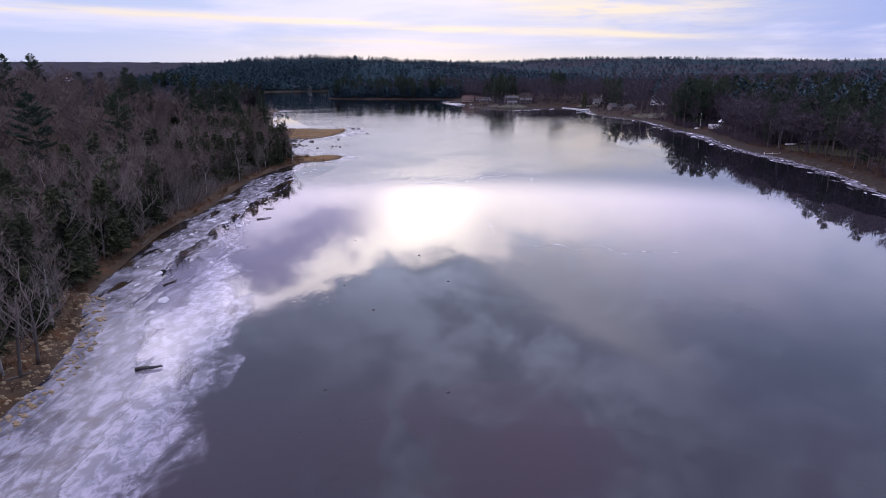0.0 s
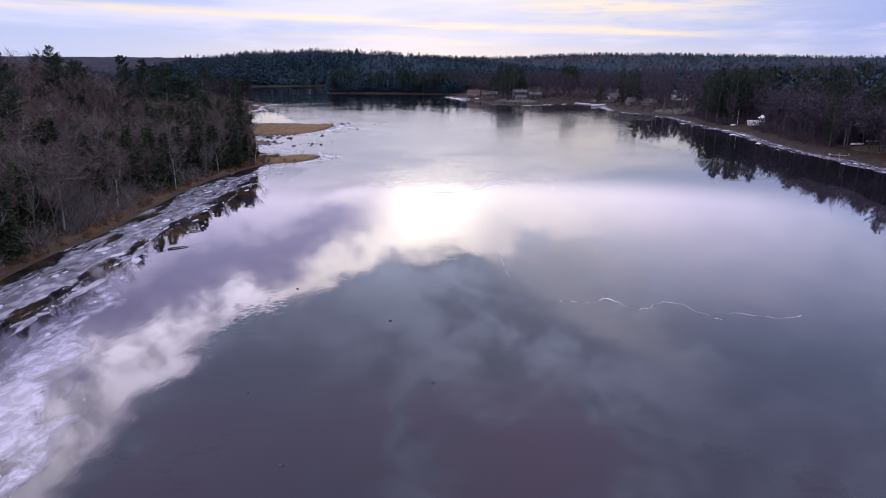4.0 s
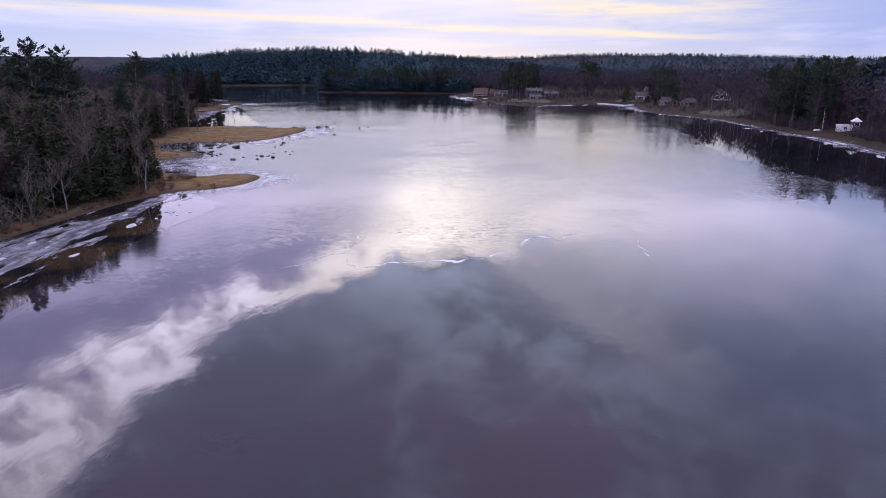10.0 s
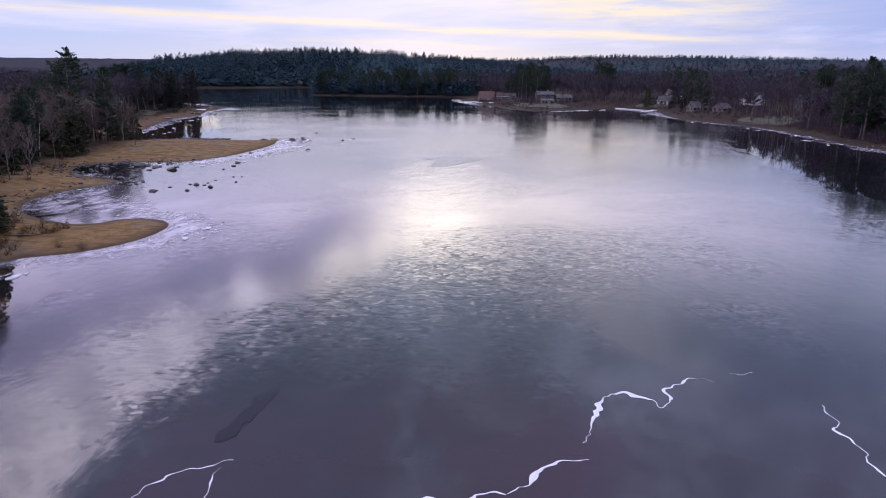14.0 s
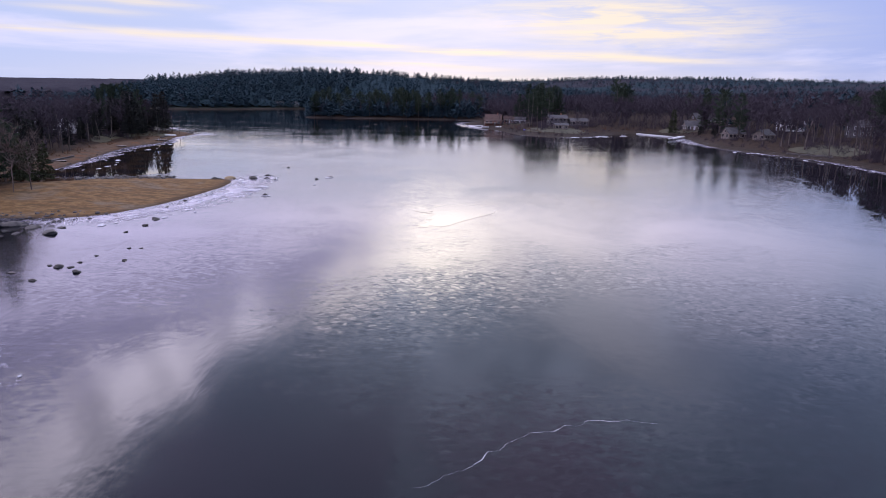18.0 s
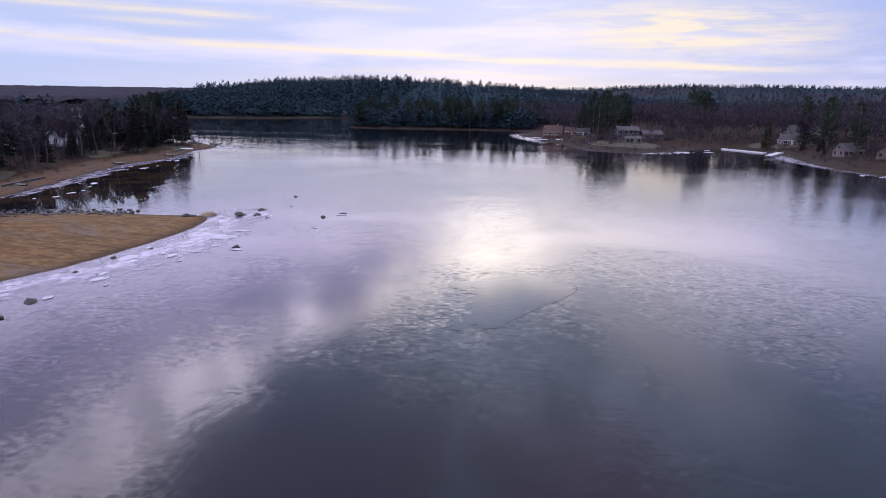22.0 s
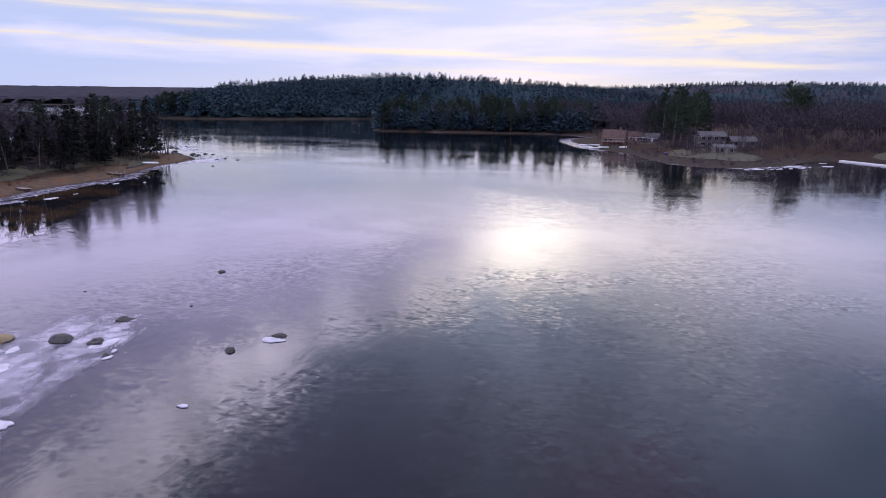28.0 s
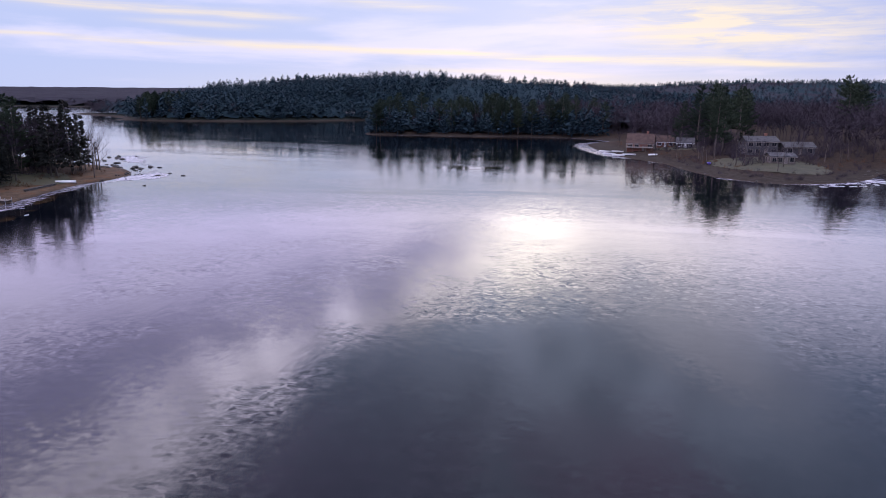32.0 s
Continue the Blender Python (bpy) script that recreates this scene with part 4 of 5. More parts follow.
KINDS = {}
for i in range(7):
    pale = i in (2, 5)
    KINDS.setdefault("bare", []).append(tree_thing("bare_tree", bare_geo(10 + i, 14 + (i % 4) * 0.8), (M["birch"] if pale else M["bark"], M["twig"]),
                     "leafless broadleaf tree with pale trunk" if pale else "leafless grey-brown broadleaf tree with fine twigs", "tree", "bare trees on the shore"))
for i in range(5):
    KINDS.setdefault("pine", []).append(tree_thing("pine_tree", pine_geo(30 + i, 22, 0.06 + 0.07 * i, 0.19 + 0.02 * (i % 3)), (M["bark"], M["pine"]),
                     "tall white pine with tiers of dark green needles", "tree", "pines above the woods"))
for i in range(5):
    KINDS.setdefault("spruce", []).append(tree_thing("spruce_tree", spruce_geo(50 + i, 15, 0.17 + 0.02 * i), (M["bark"], M["spruce"]),
                     "dark green conical spruce beside the water", "tree", "spruces on the shore"))
for i in range(5):
    KINDS.setdefault("dusky", []).append(tree_thing("bare_tree", bare_geo(110 + i, 14 + (i % 4) * 0.8, 0.8), (M["bark"], M["mauve_twig"]),
                     "leafless dark mauve broadleaf tree with fine twigs", "tree", "bare trees by the cottages"))
for i in range(4):
    KINDS.setdefault("fir", []).append(tree_thing("fir_tree", spruce_geo(150 + i, 15, 0.17 + 0.03 * i, 0.14 + 0.05 * i), (M["bark"], M["dark_spruce"]),
                     "nearly black pointed fir on the beach lawn", "tree", "firs on the point"))
USED = set()


def plant(kind, x, y, h, rng, sink=0.0, i=None):
    """Sets one tree of its kind on the ground at its true height."""
    z = float(height([x], [y])[0]) - sink
    i = rng.randrange(len(KINDS[kind])) if i is None else i
    base = {"bare": 14 + (i % 4) * 0.8, "dusky": 14 + (i % 4) * 0.8, "pine": 22, "spruce": 15, "fir": 15}[kind]
    s = h / base
    first = KINDS[kind][i]
    m = Matrix.Translation((x, y, z)) @ pose(0, 0, 0, rng.uniform(-2, 2), rng.uniform(-2, 2), rng.uniform(0, 360))
    if (kind, i) in USED:
        ob = copy_thing(first, m)
    else:
        USED.add((kind, i))
        ob = first
        ob.matrix_basis = m
    ob.scale = (s * rng.uniform(0.9, 1.1),) * 2 + (s,)
    return ob


def ground_top(x, y):
    return float(height([x], [y])[0])


def scatter(kind, n, area, rng, hs, dmin, dmax, keep=None):
    """Plants n trees at random inside a box of the plan, between two distances from the shore."""
    x0, x1, y0, y1 = area
    xs = np.array([rng.uniform(x0, x1) for _ in range(n * 14)])
    ys = np.array([rng.uniform(y0, y1) for _ in range(n * 14)])
    d = inland(xs, ys)
    made = 0
    for x, y, q in zip(xs, ys, d):
        if dmin < q < dmax and (keep is None or keep(x, y)):
            plant(kind, x, y, rng.uniform(*hs), rng)
            made += 1
            if made >= n:
                break


def stuff_mesh(name, spots, makers, mat, label, category, seed):
    """Many far trees joined in one mesh, from a few patterns turned and scaled."""
    rng = np.random.RandomState(seed)
    pats = []
    for g in makers:
        v = np.array(g.v)
        f = [list(q) for q in g.f]
        tri = np.array([t for q in f for t in ([q] if len(q) == 3 else [[q[0], q[i], q[i + 1]] for i in range(1, len(q) - 1)])])
        pats.append((v, tri))
    vs, fs, base = [], [], 0
    for x, y, z, h in spots:
        v, tri = pats[rng.randint(len(pats))]
        a = rng.rand() * 6.283
        c, s = math.cos(a), math.sin(a)
        w = h * rng.uniform(0.85, 1.15)
        q = np.stack([(v[:, 0] * c - v[:, 1] * s) * w + x, (v[:, 0] * s + v[:, 1] * c) * w + y, v[:, 2] * h + z], 1)
        vs.append(q)
        fs.append(tri + base)
        base += len(q)
    V, F = np.concatenate(vs), np.concatenate(fs)
    me = bpy.data.meshes.new(name)
    me.vertices.add(len(V))
    me.vertices.foreach_set("co", V.ravel())
    me.loops.add(F.size)
    me.loops.foreach_set("vertex_index", F.ravel())
    me.polygons.add(len(F))
    me.polygons.foreach_set("loop_start", np.arange(0, F.size, 3))
    me.update(calc_edges=True)
    me.materials.append(mat)
    return tagged(new(name, me), label, category, kind="stuff")


def simple_pine(seed, n=46):
    """A small pattern for far conifers, one high: trunk and loose plates."""
    rng = random.Random(seed)
    g = Geo()
    g.tube([Vector((0, 0, -0.05)), Vector((0, 0, 1))], [0.014, 0.004], 3, False)
    wide = rng.uniform(0.24, 0.34)
    for i in range(n):
        t = 0.14 + 0.84 * (i + rng.random()) / n
        r = wide * (math.sin(math.pi * min(1, 0.25 + 0.72 * t)) * 0.95 + 0.05) * rng.uniform(0.5, 1.1)
        d = rand_dir(rng, rng.uniform(-0.25, 0.35))
        side = d.cross(Vector((0, 0, 1))).normalized()
        p = Vector((0, 0, t - 0.03)) + d * r * rng.uniform(0.05, 0.6)
        g.leaf(p, d * r * rng.uniform(0.45, 0.7) + Vector((0, 0, rng.uniform(-0.04, 0.02))), (side * rng.uniform(0.2, 1.0) + Vector((0, 0, rng.uniform(-0.8, 0.8)))) * 0.060)
    return g


def simple_bare(seed, n=120, fat=1.0):
    """A small pattern for far leafless trees, one high: stem, limbs and twigs as slender blades."""
    rng = random.Random(seed)
    g = Geo()
    g.spike(Vector((0, 0, -0.05)), Vector((rng.uniform(-0.04, 0.04), 0, 0.8)), 0.013)
    tips = []
    for i in range(13):
        p = Vector((0, 0, rng.uniform(0.22, 0.7)))
        q = p + rand_dir(rng, rng.uniform(0.6, 1.8)) * rng.uniform(0.22, 0.40)
        q.z = min(q.z, 1.0)
        g.blade(p, q, 0.008, rng)
        tips.append((p, q))
    for i in range(n):
        p, q = rng.choice(tips)
        s = p.lerp(q, rng.uniform(0.3, 1))
        e = s + rand_dir(rng, rng.uniform(-0.1, 1.6)) * rng.uniform(0.10, 0.24)
        g.blade(s, e, 0.0075 * fat, rng)
    return g


def spots(n, area, seed, hs, dmin, dmax=1e9, keep=None):
    rng = np.random.RandomState(seed)
    x0, x1, y0, y1 = area
    x, y = rng.uniform(x0, x1, n * 3), rng.uniform(y0, y1, n * 3)
    d = inland(x, y)
    ok = (d > dmin) & (d < dmax)
    if keep is not None:
        ok &= keep(x, y)
    x, y, d = x[ok][:n], y[ok][:n], d[ok][:n]
    z = height(x, y, d)
    return list(zip(x, y, z, rng.uniform(*hs, len(x))))


rng = random.Random(5)


def off_bars(x, y):
    return not ((x > -49 and y > 225) or (x > -60 and y > 244) or (x > -72 and y > 252) or (x > -80 and y > 300))


# west bank: the belt of trees along the water, then the wood behind it
scatter("spruce", 26, (-75, -44, 10, 190), rng, (8, 14), 3.5, 14)
scatter("spruce", 44, (-72, -44, 172, 240), rng, (7, 13), 2.5, 22, off_bars)
scatter("spruce", 60, (-120, -60, 240, 350), rng, (8, 13), 3.5, 34, off_bars)
scatter("spruce", 44, (-66, -40, 22, 150), rng, (7, 13), 3.0, 16)
scatter("spruce", 40, (-74, -46, 60, 170), rng, (8, 14), 5.0, 24)
scatter("pine", 22, (-170, -84, 90, 300), rng, (14, 17), 36, 120)
scatter("pine", 10, (-125, -72, 240, 345), rng, (13, 18), 6, 50, off_bars)
scatter("bare", 110, (-80, -40, 0, 208), rng, (9, 14), 1.8, 20, off_bars)
scatter("spruce", 26, (-78, -48, 203, 248), rng, (7, 12), 4, 26, off_bars)
scatter("bare", 10, (-60, -46, 205, 236), rng, (7, 11), 2, 9, off_bars)
scatter("bare", 26, (-112, -56, 236, 352), rng, (9, 13), 4, 34, off_bars)
scatter("spruce", 10, (-72, -51, 215, 250), rng, (10, 15), 5, 24, off_bars)
# tall pines, by the height of their tips over the lake
for x, y, top in ((-91, 250, 28.5), (-86, 253, 27.5), (-79, 250, 26.2), (-73, 252, 24.7), (-105, 240, 28), (-120, 240, 29), (-97, 238, 27), (-112, 262, 27.5), (-128, 270, 29), (-102, 347, 26),
                  (-110, 180, 27), (-118, 205, 28), (-98, 150, 26), (-126, 200, 29), (-134, 235, 29), (-90, 120, 24), (-84, 62, 22), (-80, 90, 22), (-76, 135, 25.5), (-77, 172, 25.5)):
    plant("pine", x, y, top - 0.7 - ground_top(x, y), rng)
# the second point beyond the bars
scatter("dusky", 70, (-160, -98, 330, 548), rng, (11, 16), 10, 55)
scatter("fir", 40, (-150, -102, 360, 500), rng, (7, 14), 10, 30)
scatter("fir", 22, (-152, -122, 470, 546), rng, (8, 19), 11, 26)
scatter("pine", 3, (-152, -134, 470, 525), rng, (15, 20), 12, 30)
scatter("dusky", 14, (-146, -118, 500, 548), rng, (8, 13), 5, 20)
# east bank
for x, y, h in ((131, 372, 24), (136, 380, 25), (141, 368, 23), (147, 384, 25), (134, 362, 22), (139, 374, 24), (130, 383, 20), (127, 268, 15), (132, 276, 17), (136, 262, 16), (150, 250, 20), (146, 228, 18),
                (50, 645, 24), (56, 650, 23.5), (66, 648, 23), (71, 655, 22), (108, 652, 26), (113, 660, 24), (48, 606, 22), (52, 612, 20), (60, 624, 22), (44, 648, 18), (58, 640, 23)):
    plant("pine", x, y, h, rng)
for x, y, h in ((126, 176, 18), (130, 188, 20), (127, 205, 19), (131, 214, 17), (128, 226, 20), (133, 238, 18), (146, 300, 19), (150, 318, 20), (126, 160, 19)):
    plant("pine", x, y, h, rng)
scatter("dusky", 46, (146, 200, 425, 620), rng, (13, 19), 7, 80)
scatter("dusky", 14, (126, 150, 430, 480), rng, (13, 18), 6, 40)
for x, y, h in ((140, 256, 22), (149, 252, 23), (144, 246, 21), (154, 262, 22), (150, 240, 23), (158, 250, 24), (148, 225, 20), (155, 215, 22), (133, 279, 16), (137, 284, 15),
                (142, 378, 23), (137, 366, 22), (150, 374, 24), (155, 384, 23), (61, 661, 25), (117, 664, 23)):
    plant("pine", x, y, h, rng)
scatter("pine", 34, (150, 240, 300, 480), rng, (19, 24), 18, 120)
scatter("pine", 16, (118, 200, 120, 330), rng, (16, 22), 10, 60)
scatter("pine", 10, (125, 200, 470, 640), rng, (17, 23), 10, 70)
scatter("dusky", 44, (108, 165, 120, 420), rng, (11, 17), 4, 22, lambda x, y: not (130 < x < 150 and 335 < y < 358))
scatter("dusky", 20, (15, 130, 560, 700), rng, (8, 13), 10, 45)
scatter("dusky", 24, (30, 95, 566, 640), rng, (7, 12), 8, 34)
# dark evergreen shrubs before the cottages, made from small copies of the fir
for x, y, h in ((127, 552, 4.5), (130, 557, 5), (133, 549, 4), (136, 553, 5), (131, 545, 4), (139, 547, 4.5), (126, 528, 4), (141, 536, 5)):
    plant("fir", x, y, h, rng)
scatter("pine", 26, (-400, -350, 945, 1010), rng, (19, 25), 3, 50)
# headland
scatter("pine", 46, (-125, 30, 755, 800), rng, (16, 23), 3, 30)

bares = [simple_bare(i, 190, 0.6) for i in range(7)]
thin = [simple_bare(i + 60, 140, 0.95) for i in range(6)]
pines = [simple_pine(i + 20, 84) for i in range(7)]
west = spots(2300, (-330, -62, -40, 330), 1, (9, 13), 18) + spots(360, (-78, -44, -10, 232), 51, (8, 13), 5, 24)
beyond = spots(1200, (-400, -108, 330, 585), 11, (11, 16), 14)
west += spots(160, (-118, -60, 244, 350), 17, (9, 13), 6, 40, keep=lambda x, y: (x < -82) | ((x < -70) & (y < 300)))
near_east = spots(420, (112, 156, 110, 430), 21, (11, 17), 6, 34, keep=lambda x, y: ~((x > 129) & (x < 150) & (y > 336) & (y < 357)))
stuff_mesh("bare_woods", west, bares, M["far_twig"], "leafless grey-brown broadleaf woods behind the shore", "woods", 1)
east = spots(1500, (118, 420, 60, 620), 2, (13, 19), 18, keep=lambda x, y: ~((x < 176) & (y > 435) & (y < 475)))
east += spots(2000, (-20, 420, 575, 1000), 3, (12, 17), 12, keep=lambda x, y: ~((x < 82) & (y < 652)))
far = spots(420, (-1200, -300, 610, 1500), 78, (10, 15), 4) + spots(300, (-1400, -470, 1130, 2000), 79, (11, 17), 2, 70) + spots(420, (-1050, -500, 1080, 1560), 80, (11, 18), 2, 60) + spots(800, (-20, 900, 1000, 2000), 77, (10, 15), 12) + spots(200, (-140, 60, 752, 1000), 4, (9, 13), 3) + spots(400, (-2200, -520, 600, 2500), 13, (9, 14), 3)
stuff_mesh("mauve_woods", east + far + beyond + near_east, thin, M["mauve_twig"], "dark mauve leafless woods beyond the cottages", "woods", 9)
sp = spots(320, (-1300, -300, 610, 1500), 47, (11, 17), 6) + spots(240, (-135, 30, 752, 800), 46, (8, 16), 2, 16) + spots(60, (-330, -170, 300, 560), 5, (14, 18), 50) + spots(260, (150, 450, 60, 640), 6, (16, 22), 40) + spots(170, (150, 290, 130, 430), 66, (18, 25), 30) + spots(620, (-140, 300, 775, 1100), 7, (10, 18), 5)
sp += spots(700, (-450, -130, 930, 1200), 8, (14, 24), 3) + spots(1700, (-620, 260, 1060, 1420), 10, (8, 17), 10)
crest = spots(1300, (0, 1500, 1300, 2350), 14, (10, 18), 10) + spots(1500, (-700, 1800, 2050, 2400), 15, (9, 18), 10) + spots(700, (-2600, -600, 1700, 3700), 12, (9, 14), 10)
stuff_mesh("conifer_woods", sp, pines, M["far_pine"], "dark conifer woods on the far hills, tinted blue for haze", "woods", 2)
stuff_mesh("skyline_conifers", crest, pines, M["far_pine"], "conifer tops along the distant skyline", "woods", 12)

# ---- boulders and stones ----
def ground_z(x, y):
    return float(height([x], [y])[0])


BOULDERS = [rock_mesh("boulder", M["wet_stone"], i, 2, 0.55 + 0.1 * (i % 3)) for i in range(5)]
TAN_BOULDER = rock_mesh("boulder", M["tan_stone"], 9, 3, 0.55, 0.2)
GREY_BOULDERS = [rock_mesh("boulder", M["stone"], 20 + i, 2, 0.6) for i in range(3)]


def boulder(x, y, w, mesh=None, label="wet dark boulder standing in the frozen shallows", group="boulders in the shallows"):
    r = random.Random(int(x * 31 + y * 17))
    ob = new("boulder", mesh or r.choice(BOULDERS))
    z = max(ground_z(x, y), 0.0)
    ob.matrix_basis = Matrix.Translation((x, y, z + w * 0.02)) @ pose(0, 0, 0, r.uniform(-8, 8), r.uniform(-8, 8), r.uniform(0, 360)) @ Matrix.Diagonal((w * 0.44, w * 0.44 * r.uniform(0.65, 1), w * 0.44 * r.uniform(0.5, 0.75), 1))
    return tagged(ob, label, "boulder", group)


boulder(-49, 360, 3.3, TAN_BOULDER, "large tan boulder off the sand bar's tip")
for x, y, w in ((-51.7, 356.6, 2.2), (-50.9, 357.6, 1.6), (-43.9, 361.4, 2.6), (-40.7, 361.3, 1.8), (-42, 367.4, 1.9), (-38.1, 358.9, 0.9), (-33.9, 335, 1.5), (-34.3, 336.3, 0.8),
                (-44.8, 332.6, 0.9), (-38.2, 372.4, 0.5), (-29.0, 361.6, 1.3), (-26.4, 365.5, 1.3), (-51.6, 375.1, 0.4), (-41.5, 385.6, 1.0), (-46.6, 326.7, 0.9), (-46.7, 319.2, 0.9),
                (-43.8, 307.6, 1.8), (-43.2, 302.5, 1.3), (-43.7, 297.3, 0.9), (-55.1, 279.4, 1.5), (-46.5, 270.2, 1.7), (-45.5, 274.4, 0.8), (-41.3, 271.4, 1.1),
                (-43.2, 277.8, 0.7), (-41.9, 277.3, 1.5), (-40.4, 277.2, 0.9), (-38.6, 275.1, 1.4), (-40.7, 279.5, 0.7), (-40.4, 282.9, 0.7), (-35.9, 280.8, 0.8), (-36.9, 287.3, 0.6),
                (-38.4, 287.2, 0.6), (-60.2, 305.2, 1.0), (-58, 304.0, 1.0), (-59.4, 292.9, 1.6), (-56.6, 285.9, 1.4), (-58.3, 283.4, 2.2), (-56.7, 283.8, 1.0)):
    boulder(x, y, w)
for x, y, w in ((-53.7, 295.5, 2.8), (-58.4, 298.8, 2.2), (-62.3, 300.6, 3.4)):
    boulder(x, y, w, GREY_BOULDERS[0], "grey rounded boulder among white ice in the inlet")
for x, y, w in ((-167.4, 572.8, 1.8), (-155.8, 558.2, 2.2), (-156.6, 563.7, 1.7), (-152.9, 562.2, 2), (-159.5, 574.8, 1.7), (-155, 572.4, 2.4), (-158.2, 577.9, 2.2), (-150.4, 568.6, 2.4), (-135.2, 538.6, 2.2),
                (-137.9, 539.8, 2.4), (-138.5, 547, 2.6), (-134.6, 543.2, 2.2), (-141.1, 549.4, 2), (-129.4, 541.8, 2.2), (-126.8, 541.4, 2.2), (-121.7, 527.8, 2), (-111.8, 525.6, 1.8),
                (-111.9, 531.6, 1.3), (-105.4, 527.1, 1.4), (-103.2, 505.4, 1.0), (-126.9, 546.9, 2), (-123.5, 545.9, 1.6), (-153.1, 580.5, 1.2), (-131, 545, 2.6), (-144, 556, 2.4)):
    boulder(x, y, w, None, "dark boulder off the wooded point", "boulders off the point")
r = random.Random(77)
for i in range(46):
    x, y = r.uniform(-80, -54), r.uniform(278, 302)
    if inland([x], [y])[0] < 3:
        boulder(x, y, r.uniform(0.5, 1.5), r.choice(GREY_BOULDERS + BOULDERS), "stone half sunk in white ice in the inlet", "stones in the inlet")
for x, y in ((-10.5, 64), (1, 63.5), (-6, 47), (3.5, 44.5), (20.5, 44.2), (-8, 86), (-14.5, 122), (-13, 96), (1.5, 98), (-3, 112)):
    boulder(x, y, 0.5, BOULDERS[1], "small dark clod frozen into the ice", "clods in the ice")


def stone_field(name, spots_, mats, label, seed):
    """Many small beach stones in one mesh."""
    rr = np.random.RandomState(seed)
    me0 = [rock_mesh("stone", mats, 40 + i, 1, 0.6) for i in range(4)]
    pats = []
    for m in me0:
        v = np.empty(len(m.vertices) * 3)
        m.vertices.foreach_get("co", v)
        pats.append((v.reshape(-1, 3), np.array([list(p.vertices) for p in m.polygons])))
        bpy.data.meshes.remove(m)
    vs, fs, base = [], [], 0
    zs = np.maximum(height([q[0] for q in spots_], [q[1] for q in spots_]), 0)
    for (x, y, w), z in zip(spots_, zs):
        v, f = pats[rr.randint(4)]
        a = rr.rand() * 6.3
        c, s = math.cos(a), math.sin(a)
        vs.append(np.stack([(v[:, 0] * c - v[:, 1] * s) * w + x, (v[:, 0] * s + v[:, 1] * c) * w * 0.8 + y, v[:, 2] * w + z + w * 0.15], 1))
        fs.append(f + base)
        base += len(v)
    me = bpy.data.meshes.new(name)
    me.from_pydata(np.concatenate(vs).tolist(), [], np.concatenate(fs).tolist())
    me.materials.append(mats)
    return tagged(new(name, me), label, "stones", kind="stuff")


def shore_spots(n, area, seed, dmin, dmax, ws):
    rr = np.random.RandomState(seed)
    x, y = rr.uniform(area[0], area[1], n * 6), rr.uniform(area[2], area[3], n * 6)
    d = inland(x, y)
    ok = (d > dmin) & (d < dmax)
    return list(zip(x[ok][:n], y[ok][:n], ws[0] + (ws[1] - ws[0]) * rr.rand(n) ** 3))


stone_field("beach_stones", shore_spots(1500, (-52, -30, 20, 92), 1, -2.5, 7, (0.10, 0.42)), M["tan_stone"], "tan and brown stones strewn over the beach", 1)
stone_field("shore_stones", shore_spots(500, (-84, -52, 250, 312), 2, -4, 5, (0.12, 0.5)), M["stone"], "grey stones along the inlet", 2)
stone_field("point_stones", shore_spots(420, (-170, -100, 360, 580), 3, -3, 3, (0.12, 0.4)), M["wet_stone"], "dark stones along the sandy beach", 3)
stone_field("flat_stones", shore_spots(420, (-100, -62, 340, 364), 6, -4, 6, (0.12, 0.6)), M["stone"], "brown and grey stones on the flats behind the sand bar", 6)
stone_field("east_stones", shore_spots(700, (28, 145, 160, 600), 4, -2, 3, (0.15, 0.55)), M["stone"], "grey stones along the east bank", 4)


# ---- brush and grass ----
def brush_pattern(seed, n=20, up=1.2):
    rr = random.Random(seed)
    g = Geo()
    for i in range(n):
        p = Vector((rr.uniform(-0.3, 0.3), rr.uniform(-0.3, 0.3), -0.05))
        q = p + rand_dir(rr, rr.uniform(0.4, 2.5)) * rr.uniform(0.5, 1.05)
        g.blade(p, q, 0.019, rr)
        for k in range(2):
            s = p.lerp(q, rr.uniform(0.4, 0.95))
            g.blade(s, s + rand_dir(rr, rr.uniform(0, 1.5)) * 0.3, 0.010, rr)
    return g


brush = [brush_pattern(i) for i in range(5)]
low = spots(1000, (-70, -34, 20, 232), 31, (0.4, 1.7), 1.0, 8.0) + spots(260, (-100, -60, 250, 350), 32, (0.7, 1.8), 2.0, 14.0, keep=lambda x, y: (x < -80) | ((x < -70) & (y < 300))) + spots(130, (-62, -44, 212, 250), 37, (0.7, 1.7), 1.2, 10)
low += spots(260, (-150, -98, 360, 548), 33, (0.7, 1.8), 7, 14) + spots(420, (108, 150, 120, 420), 34, (0.9, 2.4), 5, 11) + spots(160, (15, 130, 560, 700), 35, (0.8, 2.0), 9, 16)
stuff_mesh("shore_brush", low, brush, M["shrub"], "russet leafless brush at the foot of the woods", "brush", 7)
mid = spots(700, (-80, -46, 10, 205), 41, (2.2, 5.5), 3.5, 20)
dim = spots(420, (28, 150, 425, 640), 45, (0.9, 2.4), 4, 15) + spots(420, (0, 170, 575, 780), 44, (2.5, 5), 18, 60) + spots(260, (120, 190, 425, 610), 48, (2.0, 4.5), 14, 50) + spots(420, (-190, -104, 330, 548), 43, (2.0, 4.0), 16, 50)
dim += spots(620, (112, 170, 110, 430), 42, (2.5, 6.0), 5, 30, keep=lambda x, y: ~((x > 129) & (x < 148) & (y > 338) & (y < 356)) & ~((x < 150) & (y > 196) & (y < 270)))
